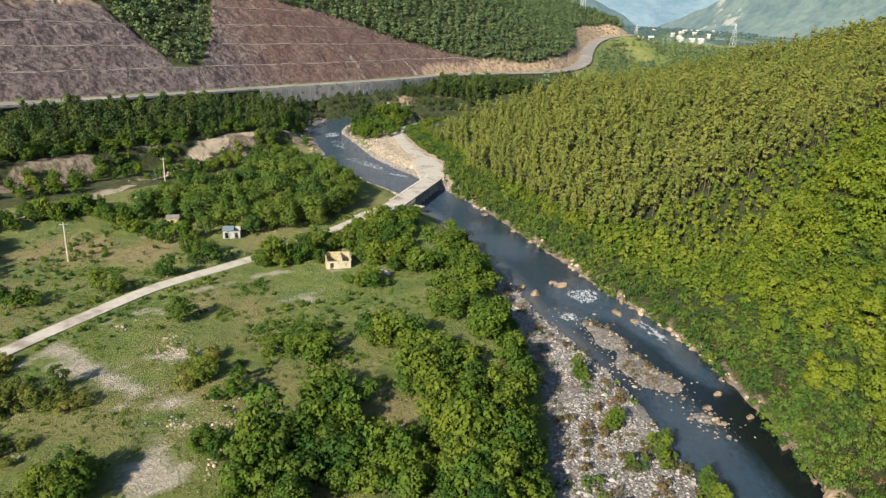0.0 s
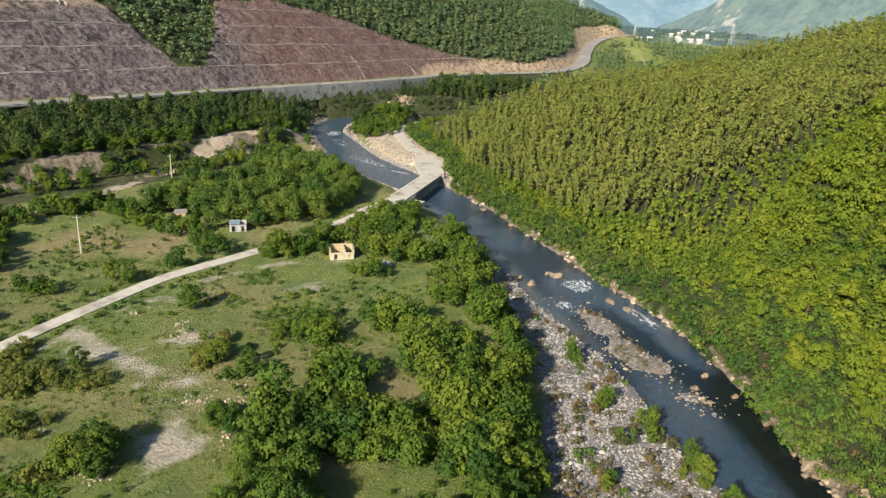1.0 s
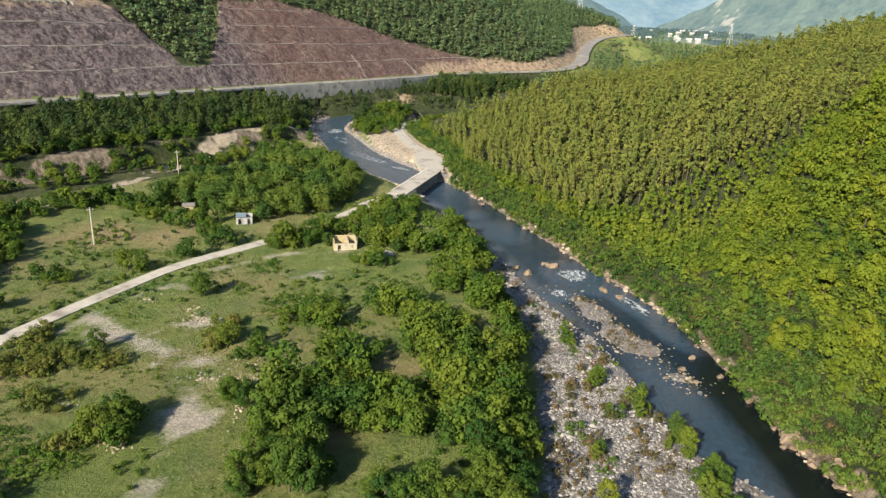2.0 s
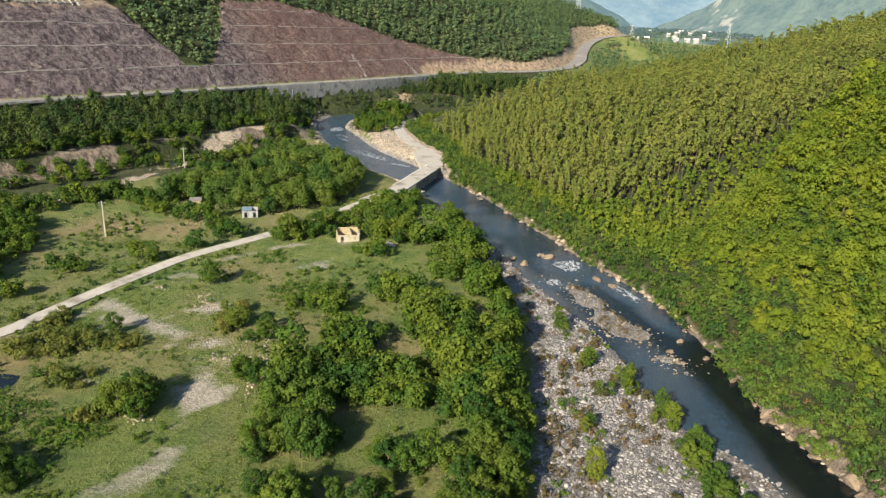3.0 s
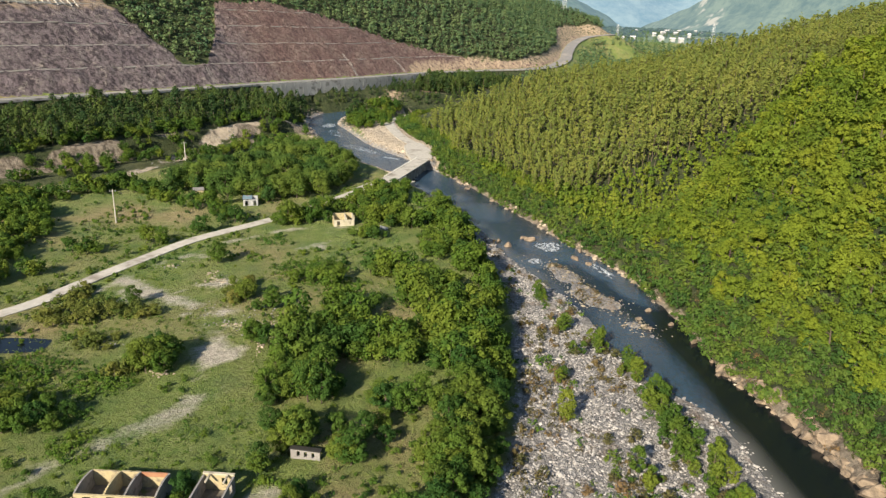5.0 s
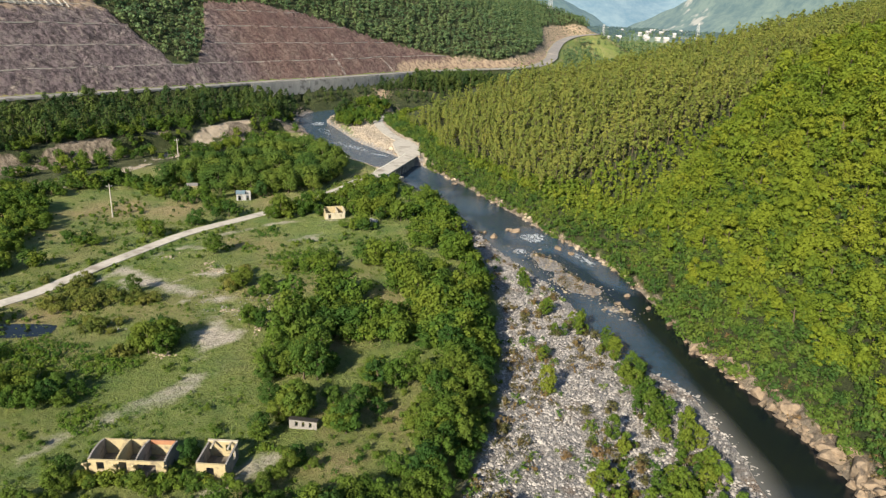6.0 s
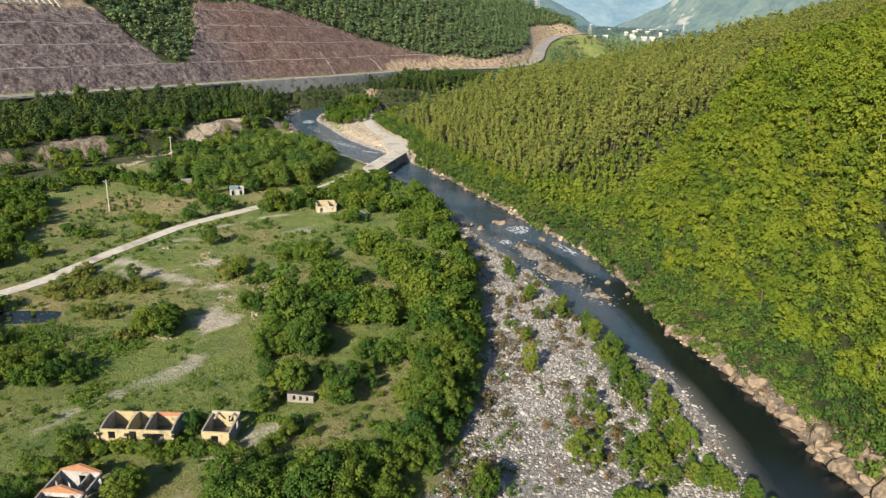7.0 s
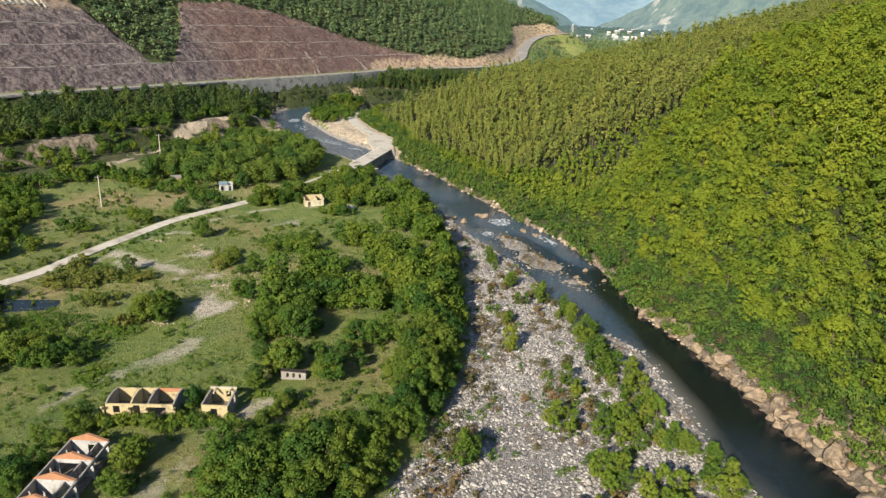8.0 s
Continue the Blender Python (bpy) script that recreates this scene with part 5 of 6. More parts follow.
stones("gully_stones", "pale boulders in the dry stream bed", *sel(ok, x, y, z), rng.uniform(0.15, 0.45, ok.sum()))
x, y, z, masks, info = scatter(-55, -14, 55, 100, 0.9, 0.5)
ok = (inside(x, y, [(-27, 74, 4, 6), (-40, 92, 4, 3), (-37, 79, 4, 4), (-31, 73, 5, 2), (-52, 99, 2.4, 1.5), (-51.5, 98.6, 1.6, 1.0), (-17, 30, 2, 3), (-48, 66, 2, 2)]) > 0) & (rng.uniform(size=x.shape) < 0.45)
x2, y2, z2, _, _ = scatter(-58, -20, 52, 108, 0.55, 0.5)
ok2 = (inside(x2, y2, [(-51.5, 100, 1.6, 1.0), (-48, 102.4, 2.6, 0.5), (-40, 92.2, 2.6, 1.6), (-42, 95.5, 1.2, 2.4), (-32, 72.6, 2.2, 0.6), (-27, 72.8, 4.2, 0.8), (-25, 65, 0.7, 4.5), (-37.5, 57, 2.2, 1.0)]) > 0.7 * hash2(x2, y2, 9) - 0.1)
stones("rubble_rows", "rows of pale rubble left along old field walls", *sel(ok2, x2, y2, z2), rng.uniform(0.10, 0.30, ok2.sum()), 1, ST_TAN.m)
stones("field_stones", "loose pale stones on the bare earth", *sel(ok, x, y, z), rng.uniform(0.08, 0.22, ok.sum()))

# ---- the causeway bridge ----
M_PIER = surface("pier_concrete", (0.34, 0.31, 0.27), (0.48, 0.45, 0.40), 0.8, 0.9, (0.22, 0.20, 0.18), 1.5)
B0, B1 = Vector((-13.2, 177.0, 0)), Vector((-3.5, 211.5, 0))
bd = (B1 - B0).normalized()
B_LEN = (B1 - B0).length
B_TURN = math.degrees(math.atan2(bd.y, bd.x))
bridge = empty("causeway_bridge", B0.x, B0.y, 0, B_TURN, label="low pale concrete causeway bridge on dark piers across the river", category="bridge")
bm = bmesh.new()
box(bm, B_LEN / 2 + 0.5, 0, -0.2, B_LEN + 3, 5.2, 0.45, bevel=0.05)
part("deck", bm, M_CONC, bridge, "pale worn concrete deck")
for k in range(9):
    bm = bmesh.new()
    box(bm, 8.6 + k * 3.15, 0, -2.6, 0.5, 4.7, 4.4, bevel=0.06)
    part("pier", bm, M_PIER, bridge)
bm = bmesh.new()
box(bm, 3.2, -0.1, -2.4, 9.4, 5.6, 4.0, bevel=0.08)
box(bm, 3.6, -4.0, -3.2, 6.0, 3.2, 3.4, -0.25, bevel=0.08)
part("abutment", bm, M_CONC, bridge, "solid concrete abutment")
M_GUARD = surface("white_guard_paint", (0.46, 0.45, 0.42), (0.58, 0.57, 0.54), 0.5, 0.8)
for k in range(22):
    bm = bmesh.new()
    box(bm, 2.0 + k * 1.55, 2.4, 0.22, 0.35, 0.28, 0.42, bevel=0.04)
    part("guard_stone", bm, M_GUARD, bridge)
bm = bmesh.new()
ring = [(-6.2, 211.2), (-0.9, 210.4), (-0.7, 220), (-1.8, 229.5), (-5.6, 241.5), (-10.5, 239), (-11.8, 233.6), (-10.2, 221), (-8.2, 209.5)]
low = [bm.verts.new((a, b, -1.2)) for a, b in ring]
high = [bm.verts.new((a, b, -0.02)) for a, b in ring]
bm.faces.new(high)
for i in range(len(ring)):
    j = (i + 1) % len(ring)
    bm.faces.new((low[i], low[j], high[j], high[i]))
bmesh.ops.recalc_face_normals(bm, faces=bm.faces)
tagged(part("bridge_apron", bm, M_CONC), "pale concrete apron where the bridge meets the lane", "pavement", kind="structure")

# ---- ruined houses ----
M_YELLOW = surface("yellow_plaster", (0.37, 0.305, 0.165), (0.50, 0.425, 0.255), 0.8, 0.9, (0.22, 0.18, 0.12), 0.8, 0.3, 0.02)
M_WHITE = surface("white_plaster", (0.30, 0.305, 0.31), (0.48, 0.48, 0.475), 0.9, 0.9, (0.11, 0.108, 0.105), 1.1, 0.3, 0.02)
M_CREAM = surface("cream_plaster", (0.40, 0.36, 0.26), (0.52, 0.47, 0.36), 1.0, 0.9, (0.24, 0.21, 0.16), 0.9, 0.3, 0.02)
M_GREYP = surface("grey_plaster", (0.20, 0.19, 0.18), (0.32, 0.30, 0.28), 0.8, 0.9, (0.13, 0.12, 0.11), 0.9, 0.3, 0.02)
M_ORANGE = surface("orange_brick", (0.34, 0.155, 0.08), (0.42, 0.22, 0.12), 0.5, 0.9, (0.30, 0.15, 0.09), 0.7, 0.4, 0.02)
M_RUBBLE = surface("rubble_floor", (0.10, 0.09, 0.075), (0.24, 0.21, 0.17), 0.7, 0.95, (0.07, 0.10, 0.03), 1.2)
M_TIN = surface("blue_tin", (0.15, 0.24, 0.29), (0.25, 0.33, 0.37), 0.9, 0.55, (0.33, 0.25, 0.2), 1.6, 0.1, 0.01)
M_DARK = surface("dark_opening", (0.015, 0.014, 0.012), (0.03, 0.028, 0.025), 0.5)


def wall(bm, x0, y0, x1, y1, base, top, thick, holes=(), ragged=0.0):
    """An upright wall from end to end; holes: (from, to, sill, head) in metres along it. ragged: how uneven its broken top is."""
    length = math.hypot(x1 - x0, y1 - y0)
    turn = math.atan2(y1 - y0, x1 - x0)
    ux, uy = math.cos(turn), math.sin(turn)

    def piece(a, b, lo, hi):
        if b - a > 0.01 and hi - lo > 0.01:
            box(bm, x0 + ux * (a + b) / 2, y0 + uy * (a + b) / 2, (lo + hi) / 2, b - a, thick, hi - lo, turn)

    def column(a, b, lo):
        n = max(1, int((b - a) / 0.5)) if ragged else 1
        for i in range(n):
            piece(a + (b - a) * i / n, a + (b - a) * (i + 1) / n, lo, top - (rng.uniform(0, ragged) if ragged else 0))

    at = 0.0
    for a, b, sill, head in sorted(holes):
        column(at, a, base)
        piece(a, b, base, sill)
        column(a, b, head)
        at = b
    column(at, length, base)
    bmesh.ops.remove_doubles(bm, verts=bm.verts, dist=0.002)


def gable(bm, x0, x1, y, low, peak, thick):
    """The triangle above a cross wall."""
    mid = (x0 + x1) / 2
    pts = [(x0, low), (x1, low), (mid, peak)]
    f = [bm.verts.new((a, y - thick / 2, b)) for a, b in pts]
    r = [bm.verts.new((a, y + thick / 2, b)) for a, b in pts]
    bm.faces.new(f)
    bm.faces.new(r[::-1])
    for i in range(3):
        j = (i + 1) % 3
        bm.faces.new((f[j], f[i], r[i], r[j]))


gz = float(ground_at(-30.2, 29.7)[0])
row = empty("ruined_row_house", -30.2, 29.7, gz, -1.0, label="roofless yellow-plastered ruin of three rooms", category="ruined house")
H = 2.15
bm = bmesh.new()
wall(bm, -4.1, -1.95, 4.1, -1.95, -0.5, H, 0.22, [(0.9, 1.7, 0.9, 1.9), (3.35, 4.15, 0, 2.0), (5.3, 7.3, 0.2, 1.75)])
part("front_wall", bm, M_YELLOW, row, "yellow plaster front wall with door and window holes")
bm = bmesh.new()
wall(bm, -4.1, 1.95, 4.1, 1.95, -0.5, H, 0.22, ragged=0.1)
part("back_wall", bm, M_YELLOW, row)
for wx, m_, lab in ((-4.1, M_GREYP, "stained grey end wall"), (-1.1, M_YELLOW, ""), (1.0, M_GREYP, "dark grey partition"), (4.1, M_GREYP, "grey end wall")):
    bm = bmesh.new()
    wall(bm, wx, -1.84, wx, 1.84, -0.5, H - 0.04, 0.2)
    for k in range(12):
        y0, y1 = -1.84 + 3.68 * k / 12, -1.84 + 3.68 * (k + 1) / 12
        rise = 0.34 * math.sin(math.pi * (k + 0.5) / 12) ** 0.7
        box(bm, wx, (y0 + y1) / 2, H - 0.04 + rise / 2, 0.2, y1 - y0, rise)
    part("cross_wall", bm, m_, row, lab)
# Sunlight on the right room's back wall, put in as an orange strip.
bm = bmesh.new()
wall(bm, 1.2, 1.82, 3.95, 1.82, H - 0.45, H + 0.06, 0.16)
part("sunlit_strip", bm, M_ORANGE, row, "orange strip painted for sunlight along the wall top")
for wx in (-4.3, -1.1, 1.0, 4.3):
    bm = bmesh.new()
    box(bm, wx, -2.15, 0.7, 0.24, 0.26, 2.2, bevel=0.02)
    bmesh.ops.create_cube(bm, size=1.0, matrix=Matrix.Translation((wx, -2.45, 1.75)) @ Matrix.Rotation(0.7, 4, "X") @ Matrix.Diagonal((0.22, 0.2, 1.0, 1)))
    part("buttress", bm, M_YELLOW, row)
bm = bmesh.new()
box(bm, 0, 0, 0.12, 8.0, 3.7, 0.3)
part("floor_slab", bm, M_RUBBLE, row, "dark rubble floor")

gz = float(ground_at(-21, 29.5)[0])
small = empty("ruined_room", -20.95, 29.5, gz, -3.0, label="roofless single-room ruin with yellow front wall", category="ruined house")
bm = bmesh.new()
wall(bm, -1.6, -2.0, 1.6, -2.0, -0.5, H - 0.1, 0.22, [(1.1, 1.9, 0.0, 1.6)])
part("front_wall", bm, M_YELLOW, small, "yellow plaster front wall")
bm = bmesh.new()
wall(bm, -1.6, 2.0, 1.6, 2.0, -0.5, H, 0.22, [(1.9, 2.5, 0.9, 1.8)])
part("back_wall", bm, M_YELLOW, small)
for wx in (-1.6, 1.6):
    bm = bmesh.new()
    wall(bm, wx, -1.9, wx, 1.9, -0.5, H - 0.05, 0.2, [(2.2, 2.9, 0.9, 1.9)] if wx > 0 else ())
    # Grey plaster stands for the shade on these sides; the front stays yellow.
    part("side_wall", bm, M_GREYP, small, "side wall with its shade put in as grey")
bm = bmesh.new()
box(bm, 0, 2.0, H + 0.08, 3.4, 0.3, 0.16)
box(bm, -0.9, 1.2, H + 0.08, 0.2, 1.4, 0.14)
box(bm, 1.0, 1.2, H + 0.08, 0.2, 1.4, 0.14)
part("roof_beam", bm, M_CREAM, small, "pale concrete ring beam")
bm = bmesh.new()
box(bm, 0, 0, 0.1, 3.0, 3.8, 0.3)
part("floor_slab", bm, M_RUBBLE, small)

gz = float(ground_at(-33.4, 14)[0])
lng = empty("ruined_long_house", -33.0, 20.1, gz, -4.5, label="roofless white long house ruin with orange gables", category="ruined house")
HL = 2.5
for k in range(7):
    yy = -k * 3.45
    bm = bmesh.new()
    wall(bm, -2.1, yy, 2.1, yy, -0.5, HL - 0.05, 0.2, [(1.9, 2.6, 0.9, 1.9)] if k == 0 else ([(0.5, 2.9, 0.1, 1.9)] if k == 1 else ()))
    part("cross_wall", bm, M_WHITE, lng, "stained white plaster cross wall")
    bm = bmesh.new()
    gable(bm, -2.2, 2.2, yy, HL - 0.05, HL + 0.75, 0.34)
    part("gable", bm, M_ORANGE, lng, "bare orange brick gable")
bm = bmesh.new()
wall(bm, -2.1, 0.1, -2.1, -21, -0.5, HL - 0.1, 0.2, [(1.2, 2.0, 0.9, 1.9), (4.4, 5.2, 0.9, 1.9), (8.2, 9.0, 0.9, 1.9)])
part("back_wall", bm, M_GREYP, lng, "blackened back wall")
bm = bmesh.new()
wall(bm, 1.0, -0.1, 1.0, -21, -0.5, HL - 0.25, 0.18, [(1.2, 2.0, 0, 2.0), (4.6, 5.4, 0, 2.0), (8.2, 9.0, 0, 2.0), (11.6, 12.4, 0, 2.0)])
part("front_wall", bm, M_GREYP, lng, "dark stained front wall")
bm = bmesh.new()
box(bm, 2.15, -10.5, HL - 0.35, 0.22, 21.2, 0.3, bevel=0.02)
part("veranda_beam", bm, M_GREYP, lng, "grey concrete veranda beam")
for k in range(7):
    bm = bmesh.new()
    box(bm, 2.15, -0.2 - k * 3.45, 0.75, 0.24, 0.24, 2.6, bevel=0.02)
    part("veranda_post", bm, M_WHITE, lng)
bm = bmesh.new()
box(bm, 0, -10.5, 0.1, 4.2, 21, 0.3)
part("floor_slab", bm, M_RUBBLE, lng, "dark rubble floor")

gz = float(ground_at(-12.8, 37.2)[0])
frag = empty("ruined_wall", -12.8, 37.2, gz, -9.0, label="short grey wall fragment with three window holes", category="ruined wall")
bm = bmesh.new()
wall(bm, -1.75, 0, 1.75, 0, -0.4, 1.2, 0.25, [(0.75, 1.1, 0.3, 1.0), (1.6, 1.95, 0.3, 1.0), (2.5, 2.85, 0.3, 1.0)])
part("wall_piece", bm, M_GREYP, frag)
bm = bmesh.new()
box(bm, 0, 0.15, 1.26, 3.7, 0.7, 0.14, bevel=0.02)
part("wall_cap", bm, M_DARK, frag, "blackened cap")

# ---- houses by the lane ----
gz = float(ground_at(-21.3, 131)[0])
cream = empty("roofless_house", -21.3, 130.8, gz, 14.0, label="small cream and yellow roofless house beside the lane", category="house")
for a, m_, lab in (((-2.4, -2.2, 2.4, -2.2, -0.5, 1.6, 0.25, [(0.7, 1.4, 0, 1.3)]), M_CREAM, "cream front wall"), ((-2.4, 2.2, 2.4, 2.2, -0.5, 2.1, 0.25), M_YELLOW, "yellow back wall"),
                   ((-2.4, -2.1, -2.4, 2.1, -0.5, 1.9, 0.25), M_YELLOW, ""), ((2.4, -2.1, 2.4, 2.1, -0.5, 2.1, 0.25), M_CREAM, ""), ((0.6, -2.1, 0.6, 2.1, -0.5, 2.0, 0.2), M_CREAM, "")):
    bm = bmesh.new()
    wall(bm, *a)
    part("house_wall", bm, m_, cream, lab)
bm = bmesh.new()
box(bm, 0, 0, 0.1, 4.6, 4.2, 0.3)
part("floor_slab", bm, M_YELLOW, cream)
gz = float(ground_at(-47, 145)[0])
hut = empty("tin_roof_hut", -48.4, 148.2, gz, 14.0, label="white hut with half of a pale blue tin roof under trees", category="hut")
for a, m_ in (((-2.3, -1.7, 2.3, -1.7, -0.4, 2.3, 0.2, [(0.5, 1.4, 0, 1.9), (3.2, 4.0, 0, 1.9)]), M_WHITE), ((-2.3, 1.7, 2.3, 1.7, -0.4, 2.8, 0.2), M_WHITE),
              ((-2.3, -1.6, -2.3, 1.6, -0.4, 2.3, 0.2), M_WHITE), ((2.3, -1.6, 2.3, 1.6, -0.4, 2.3, 0.2), M_WHITE)):
    bm = bmesh.new()
    wall(bm, *a)
    part("hut_wall", bm, m_, hut)
bm = bmesh.new()
for k in range(26):
    bmesh.ops.create_cube(bm, size=1.0, matrix=Matrix.Translation((-2.5 + k * 0.118, 0.3, 2.62 + 0.02 * (k % 2))) @ Matrix.Rotation(0.14, 4, "X") @ Matrix.Diagonal((0.125, 3.4, 0.04, 1)))
part("roof", bm, M_TIN, hut, "pale blue corrugated tin roof")
hut.scale = (0.8, 0.8, 0.72)
gz = float(ground_at(-64.6, 155)[0])
shed = empty("cream_shed", -64.6, 155, gz, 20.0, label="small cream-walled shed beside the trees", category="shed")
bm = bmesh.new()
wall(bm, -1.3, -1.1, 1.3, -1.1, -0.4, 2.1, 0.2, [(0.8, 1.5, 0, 1.8)])
wall(bm, -1.3, 1.1, 1.3, 1.1, -0.4, 2.3, 0.2)
wall(bm, -1.3, -1.0, -1.3, 1.0, -0.4, 2.1, 0.2)
wall(bm, 1.3, -1.0, 1.3, 1.0, -0.4, 2.1, 0.2)
part("shed_walls", bm, M_YELLOW, shed)
bm = bmesh.new()
bmesh.ops.create_cube(bm, size=1.0, matrix=Matrix.Translation((0, 0, 2.32)) @ Matrix.Rotation(0.08, 4, "X") @ Matrix.Diagonal((3.0, 2.7, 0.08, 1)))
part("roof", bm, M_GREYP, shed)
gz = float(ground_at(-11, 126)[0])
bm = bmesh.new()
wall(bm, -12.1, 126.7, -10.0, 125.3, gz - 0.3, gz + 0.75, 0.3)
tagged(part("low_wall", bm, M_WHITE), "short low white wall in the bushes", "wall")

# ---- utility poles ----
M_POLE = surface("pole_concrete", (0.42, 0.39, 0.34), (0.55, 0.51, 0.45), 0.9, 0.9)
M_STEEL = surface("galvanised_steel", (0.42, 0.43, 0.44), (0.55, 0.56, 0.57), 0.6, 0.5)


def utility_pole(x, y, tall, turn):
    ob = empty("utility_pole", x, y, float(ground_at(x, y)[0]), turn, label="tall tapered grey concrete utility pole with crossarm", category="utility pole", group="poles along the lane")
    part_of("shaft", mesh_np("shaft", *tube((0, 0, -0.5), (0, 0, tall), 0.19, 0.11, 8), M_POLE), ob)
    bm = bmesh.new()
    box(bm, 0, 0.14, tall - 0.5, 1.5, 0.09, 0.09)
    arm = part("crossarm", bm, M_STEEL, ob)
    for k in (-0.65, 0.0, 0.65):
        part_of("insulator", mesh_np("insulator", *tube((k, 0.14, tall - 0.45), (k, 0.14, tall - 0.2), 0.05, 0.035, 6), M_WHITE), arm)


utility_pole(-75.8, 129.0, 8.4, 30)
utility_pole(-80.5, 190.0, 8.6, 30)
gz = float(ground_at(75.8, 65.2)[0])
post = empty("dead_trunk", 75.8, 65.2, gz, label="slim bare pale dead trunk among hillside trees", category="dead tree")
part_of("shaft", mesh_np("shaft", *tube((0, 0, -0.5), (0.15, 0.1, 7.0), 0.09, 0.035, 6), M_POLE), post)

# ---- highway wall, barrier and cut slope works ----
HW = HIGHWAY[:, :2]
hseg = np.concatenate([[0], np.cumsum(np.hypot(*np.diff(HW, axis=0).T))])


def on_highway(run, side):
    """Place beside the highway: run along it, side metres uphill of its middle."""
    run = np.asarray(run, float)
    p = np.stack([np.interp(run, hseg, HW[:, 0]), np.interp(run, hseg, HW[:, 1])], -1)
    q = np.stack([np.interp(run + 2, hseg, HW[:, 0]), np.interp(run + 2, hseg, HW[:, 1])], -1)
    t = q - p
    t /= np.linalg.norm(t, axis=-1, keepdims=True) + 1e-9
    side = np.asarray(side, float)
    return p[..., 0] - t[..., 1] * side, p[..., 1] + t[..., 0] * side, np.interp(run, hseg, HIGHWAY[:, 2]), np.arctan2(t[..., 1], t[..., 0])


RUN_A, RUN_B = 487, 640
retaining = empty("retaining_wall", 0, 0, 0, label="tall pale concrete retaining wall carrying the highway", category="retaining wall", kind="structure")
for k in range(int((RUN_B - RUN_A) / 3.0)):
    hx, hy, hz, ht = (float(v) for v in on_highway(RUN_A + 3.0 * k, -5.75))
    bm = bmesh.new()
    box(bm, hx, hy, hz - 3.3, 2.92, 0.5, 6.6, ht)
    part("wall_panel", bm, M_WALLC, retaining)
    bm = bmesh.new()
    box(bm, hx + 1.5 * math.cos(ht), hy + 1.5 * math.sin(ht), hz - 3.4, 0.35, 0.58, 6.4, ht)
    part("rib", bm, M_WALLC, retaining)
barrier = empty("highway_barrier", 0, 0, 0, label="low pale concrete barrier along the highway edge", category="barrier", kind="structure")
for k in range(110):
    hx, hy, hz, ht = (float(v) for v in on_highway(300 + 4.2 * k, -5.1))
    bm = bmesh.new()
    box(bm, hx, hy, hz + 0.4, 4.1, 0.3, 0.8, ht, bevel=0.06)
    part("barrier_block", bm, M_WALLC, barrier)


def strip(name, pts, wide, thick, material, label, category="drain"):
    """A narrow concrete strip over a line of places."""
    pts = np.array(pts, float)
    t = np.gradient(pts, axis=0)
    t /= np.linalg.norm(t, axis=1)[:, None] + 1e-9
    side = np.cross(t, (0, 0, 1.0))
    side /= np.linalg.norm(side, axis=1)[:, None] + 1e-9
    up_v = np.cross(side, t)
    ring = [pts + side * wide - up_v * 0.3, pts + side * wide + up_v * thick, pts - side * wide + up_v * thick, pts - side * wide - up_v * 0.3]
    n = len(pts)
    v = np.stack(ring, 1).reshape(-1, 3)
    i = np.arange(n * 4).reshape(n, 4)
    f = np.stack([i[:-1, :3], i[:-1, 1:], i[1:, 1:], i[1:, :3]], -1).reshape(-1, 4)
    return tagged(new(name, mesh_np(name, v, f, material)), label, category, kind="structure")


for k in range(1, 6):
    runs = np.arange(290, 700, 3.0)
    side = 6.5 + 10.5 * k - 0.9
    bx, by, bz, bt = on_highway(runs, side)
    zz, _, inf = height(bx, by)
    keep = inf["cut"] > 0.5
    start = None
    for i in range(len(runs) + 1):
        on = i < len(runs) and keep[i]
        if on and start is None:
            start = i
        if not on and start is not None:
            if i - start > 4:
                strip("bench_drain", np.stack([bx, by, np.convolve(np.pad(zz, 2, mode="edge"), np.ones(5) / 5, "valid") + 0.12], -1)[start:i], 0.28, 0.18, M_CONC, "pale concrete drain along a bench of the cut slope")
            start = None
for r0, lean, top_up in ((468, 1, 11.5), (566, 2, 15), (615, -4, 8)):
    for off in (0.0, 1.1):
        sd = np.arange(6.6, 6.5 + top_up, 1.5)
        bx, by, bz, bt = on_highway(r0 + off + lean * (sd - 6.5) / top_up, sd)
        strip("stepped_drain", np.stack([bx, by, ground_at(bx, by) + 0.1], -1), 0.07, 0.10, M_GREYP, "pale stepped concrete drain down the cut slope")
lattice = empty("slope_lattice", 0, 0, 0, label="grey concrete lattice on the upper cut slope", category="slope lattice", kind="structure")
for r0 in np.arange(340, 428, 3.0):
    sd = np.arange(45.5, 66, 2.0)
    bx, by, bz, bt = on_highway(np.full(sd.shape, r0), sd)
    rib = strip("rib", np.stack([bx, by, ground_at(bx, by) + 0.2], -1), 0.2, 0.35, M_WALLC, "")
    rib.parent = lattice
    del rib["kind"], rib["category"]
for sd0 in np.arange(46, 66, 3.0):
    rr = np.arange(340, 428, 4.0)
    bx, by, bz, bt = on_highway(rr, np.full(rr.shape, sd0))
    rib = strip("rib", np.stack([bx, by, ground_at(bx, by) + 0.2], -1), 0.2, 0.35, M_WALLC, "")
    rib.parent = lattice
    del rib["kind"], rib["category"]

# ---- far valley ----
M_ROOF = surface("far_roof", (0.40, 0.40, 0.41), (0.62, 0.60, 0.58), 8, 0.7)
M_HWALL = surface("far_house_wall", (0.26, 0.27, 0.27), (0.42, 0.42, 0.41), 6, 0.9)


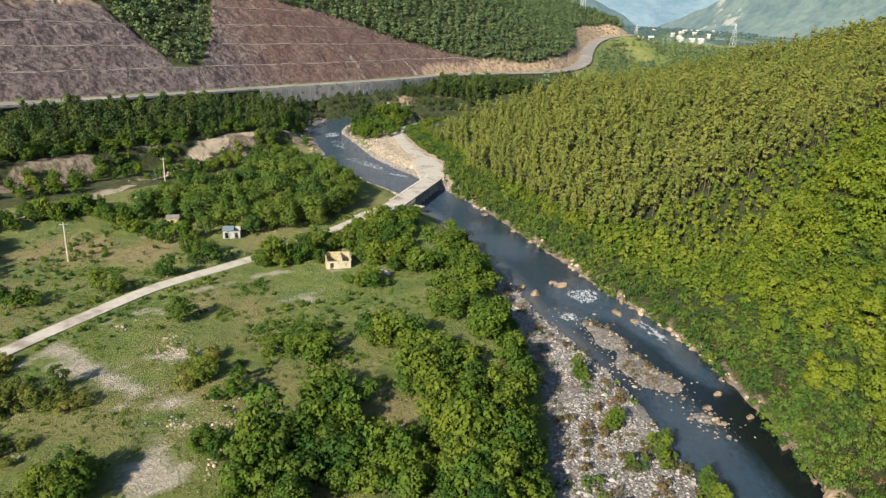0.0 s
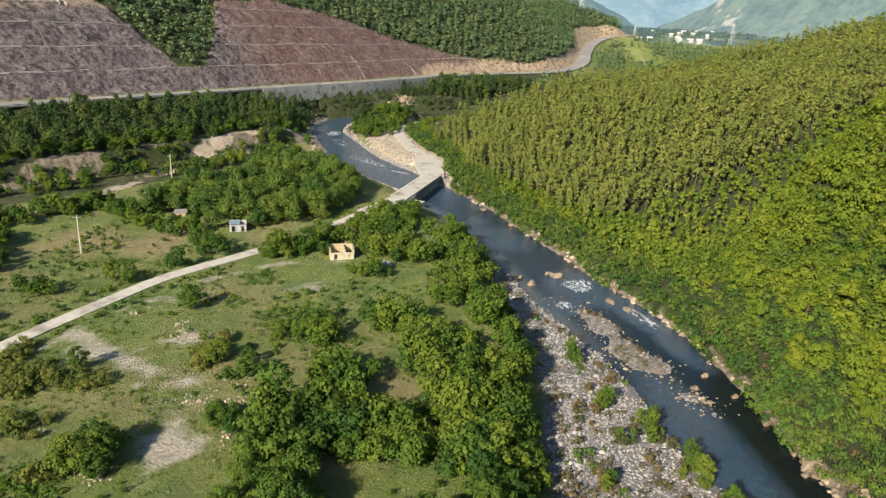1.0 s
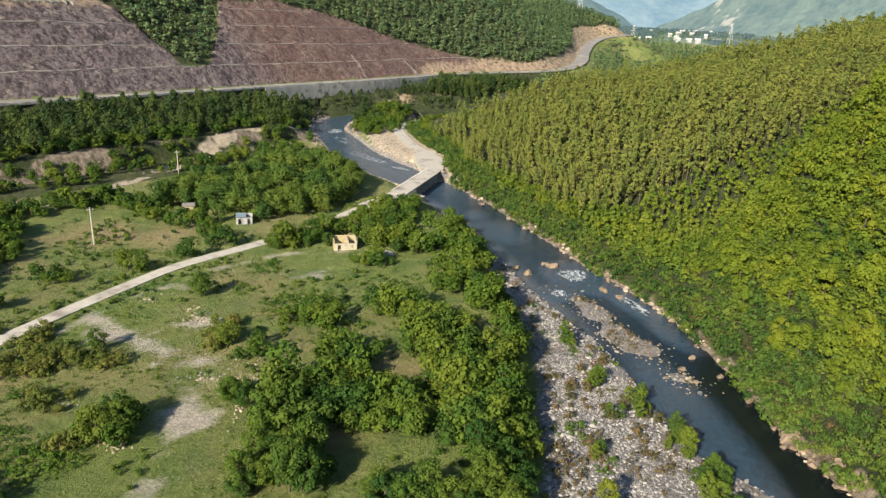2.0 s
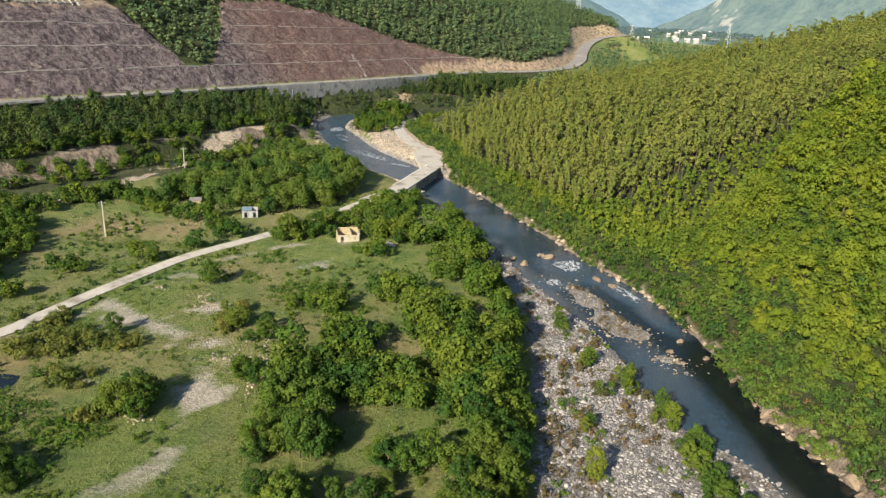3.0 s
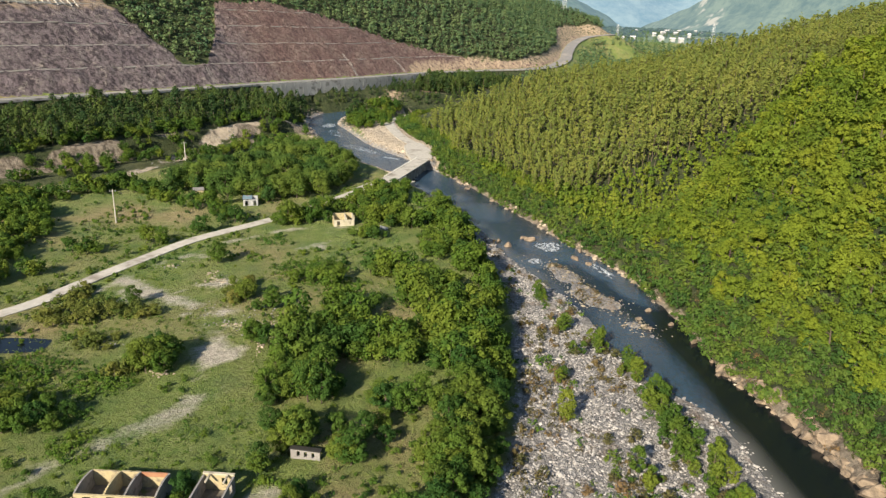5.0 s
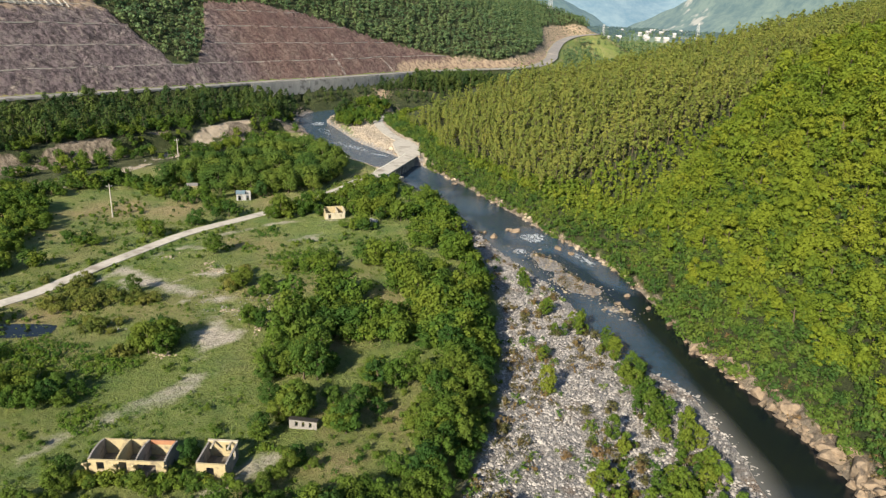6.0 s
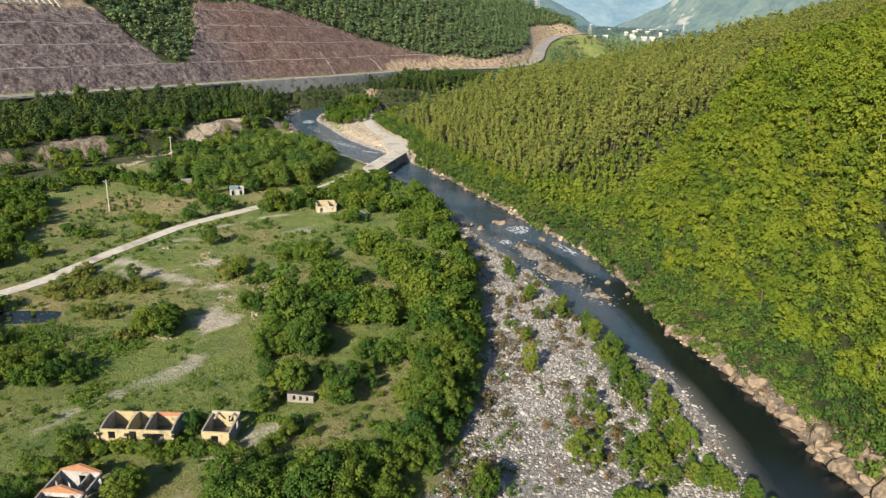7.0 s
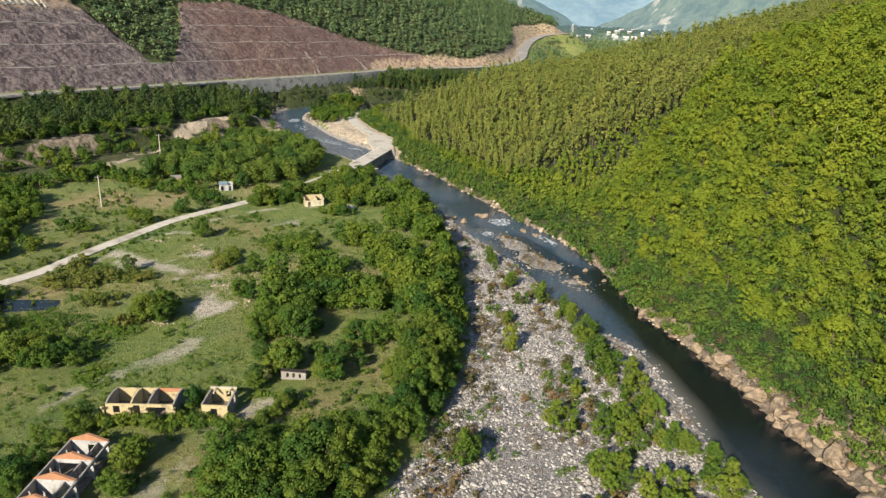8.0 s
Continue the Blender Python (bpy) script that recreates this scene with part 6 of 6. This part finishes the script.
def far_house(x, y, w, d, h, turn):
    ob = empty("village_house", x, y, float(ground_at(x, y)[0]), turn, label="small pale village house on the valley floor", category="house", group="far village")
    bm = bmesh.new()
    box(bm, 0, 0, h / 2, w, d, h)
    part("house_body", bm, M_HWALL, ob)
    bm = bmesh.new()
    pts = [(-w * 0.55, -d * 0.58, h), (w * 0.55, -d * 0.58, h), (w * 0.55, d * 0.58, h), (-w * 0.55, d * 0.58, h), (-w * 0.55, 0, h * 1.45), (w * 0.55, 0, h * 1.45)]
    v = [bm.verts.new(p) for p in pts]
    for f in ((0, 1, 5, 4), (2, 3, 4, 5), (0, 4, 3), (1, 2, 5), (3, 2, 1, 0)):
        bm.faces.new([v[i] for i in f])
    part("roof", bm, M_ROOF, ob)


for k in range(26):
    yy = float(rng.uniform(1400, 2900))
    xx = yy * float(rng.uniform(0.255, 0.37))
    far_house(xx, yy, float(rng.uniform(7, 13)), float(rng.uniform(6, 10)), float(rng.uniform(6, 8)), float(rng.uniform(-40, 40)))


def pylon(x, y, tall):
    """A lattice transmission tower."""
    ob = empty("transmission_tower", x, y, float(ground_at(x, y)[0]), 20, label="grey steel lattice transmission tower in the valley", category="transmission tower", group="power line")
    b = tall * 0.11
    for sx in (-1, 1):
        for sy in (-1, 1):
            part_of("leg", mesh_np("leg", *tube((sx * b, sy * b, -1), (sx * 0.6, sy * 0.6, tall), 0.2, 0.14, 4), M_STEEL), ob)
    pieces = []
    for i in range(7):
        h0, h1 = tall * i / 7, tall * (i + 1) / 7
        w0, w1 = b + (0.6 - b) * i / 7, b + (0.6 - b) * (i + 1) / 7
        for s in (-1, 1):
            pieces += [tube((-w0, s * w0, h0), (w1, s * w1, h1), 0.07, 0.07, 3), tube((w0, s * w0, h0), (-w1, s * w1, h1), 0.07, 0.07, 3)]
            pieces += [tube((s * w0, -w0, h0), (s * w1, w1, h1), 0.07, 0.07, 3)]
    part_of("bracing", mesh_np("bracing", *join(pieces), M_STEEL), ob)
    for hh in (0.72, 0.84, 0.96):
        part_of("crossarm", mesh_np("crossarm", *tube((-tall * 0.13, 0, tall * hh), (tall * 0.13, 0, tall * hh), 0.18, 0.18, 4), M_STEEL), ob)


pylon(310, 1230, 34)
pylon(520, 1340, 42)
pylon(150, 860, 24)


def ridge(name, points, depth, material, label, seed):
    """A far mountain ridge: crest points (x, y, height), its foot spread towards the valley."""
    crest = smooth(points, 14)
    rows = []
    for k in range(9):
        f = k / 8
        n = (fbm(crest[:, 0] + k * 90, crest[:, 1] + k * 60, 260, seed) - 0.5) * 90 * (1 - abs(f - 0.5))
        rows.append(np.stack([crest[:, 0] + n * 0.5, crest[:, 1] - depth * f + n, crest[:, 2] * (1 - f) ** 0.9 + (fbm(crest[:, 0], crest[:, 1] + k * 150, 200, seed + 5) - 0.5) * 46 * (1 - f) - 10 * f], -1))
    v = np.stack(rows, 1).reshape(-1, 3)
    i = np.arange(len(v)).reshape(len(crest), 9)
    f = np.stack([i[:-1, :-1], i[:-1, 1:], i[1:, 1:], i[1:, :-1]], -1).reshape(-1, 4)
    return tagged(new(name, mesh_np(name, v, f, material, flat=False)), label, "mountain", kind="structure")


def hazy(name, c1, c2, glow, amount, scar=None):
    """Far slopes whose haze is put in as bluish colours and emission."""
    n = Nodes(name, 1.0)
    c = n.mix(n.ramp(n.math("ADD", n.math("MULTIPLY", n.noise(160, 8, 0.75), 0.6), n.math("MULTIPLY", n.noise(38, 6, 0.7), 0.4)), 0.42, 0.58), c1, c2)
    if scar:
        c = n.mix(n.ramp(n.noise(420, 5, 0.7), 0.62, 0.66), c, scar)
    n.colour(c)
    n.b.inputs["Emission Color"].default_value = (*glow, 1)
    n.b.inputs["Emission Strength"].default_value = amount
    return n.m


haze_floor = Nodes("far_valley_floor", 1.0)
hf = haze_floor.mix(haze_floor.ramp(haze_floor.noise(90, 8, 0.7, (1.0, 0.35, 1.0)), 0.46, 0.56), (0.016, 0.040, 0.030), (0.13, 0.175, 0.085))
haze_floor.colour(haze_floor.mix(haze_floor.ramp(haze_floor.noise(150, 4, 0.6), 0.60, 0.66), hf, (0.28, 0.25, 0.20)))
# Even blue emission stands in for the haze lying over the floor.
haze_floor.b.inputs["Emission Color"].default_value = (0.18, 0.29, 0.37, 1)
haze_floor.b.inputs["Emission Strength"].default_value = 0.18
vx, vy = np.meshgrid(np.linspace(-200, 2600, 60), np.linspace(1250, 4200, 60))
vz = height(vx, vy)[0] + 2.0 + 10 * (fbm(vx, vy, 240, 171) - 0.5) * step(1250, 1700, vy) - 6 * step(1500, 1250, vy)
vi = np.arange(3600).reshape(60, 60)
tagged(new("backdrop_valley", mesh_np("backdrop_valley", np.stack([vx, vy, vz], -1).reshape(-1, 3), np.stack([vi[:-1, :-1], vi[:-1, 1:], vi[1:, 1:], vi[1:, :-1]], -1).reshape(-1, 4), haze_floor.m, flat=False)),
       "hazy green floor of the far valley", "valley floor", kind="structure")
# These leaves glow faintly blue too, as painted haze.
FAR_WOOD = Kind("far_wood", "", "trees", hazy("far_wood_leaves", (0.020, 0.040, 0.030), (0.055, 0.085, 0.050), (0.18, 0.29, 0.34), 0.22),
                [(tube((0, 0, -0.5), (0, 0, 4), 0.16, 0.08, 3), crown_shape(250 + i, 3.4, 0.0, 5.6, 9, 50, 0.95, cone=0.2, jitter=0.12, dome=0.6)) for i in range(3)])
x, y, z, masks, info = scatter(260, 1250, 1250, 3300, 17.0, 0.5)
ok = (x > 0.2 * y) & (x < 0.42 * y) & (rng.uniform(size=x.shape) < step(0.44, 0.58, fbm(x, y * 0.5, 110, 181)) * 0.9)
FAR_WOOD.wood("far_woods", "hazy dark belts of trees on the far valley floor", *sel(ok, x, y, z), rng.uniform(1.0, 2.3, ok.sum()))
# Ridge colours and glow carry the haze; the slopes give no light themselves.
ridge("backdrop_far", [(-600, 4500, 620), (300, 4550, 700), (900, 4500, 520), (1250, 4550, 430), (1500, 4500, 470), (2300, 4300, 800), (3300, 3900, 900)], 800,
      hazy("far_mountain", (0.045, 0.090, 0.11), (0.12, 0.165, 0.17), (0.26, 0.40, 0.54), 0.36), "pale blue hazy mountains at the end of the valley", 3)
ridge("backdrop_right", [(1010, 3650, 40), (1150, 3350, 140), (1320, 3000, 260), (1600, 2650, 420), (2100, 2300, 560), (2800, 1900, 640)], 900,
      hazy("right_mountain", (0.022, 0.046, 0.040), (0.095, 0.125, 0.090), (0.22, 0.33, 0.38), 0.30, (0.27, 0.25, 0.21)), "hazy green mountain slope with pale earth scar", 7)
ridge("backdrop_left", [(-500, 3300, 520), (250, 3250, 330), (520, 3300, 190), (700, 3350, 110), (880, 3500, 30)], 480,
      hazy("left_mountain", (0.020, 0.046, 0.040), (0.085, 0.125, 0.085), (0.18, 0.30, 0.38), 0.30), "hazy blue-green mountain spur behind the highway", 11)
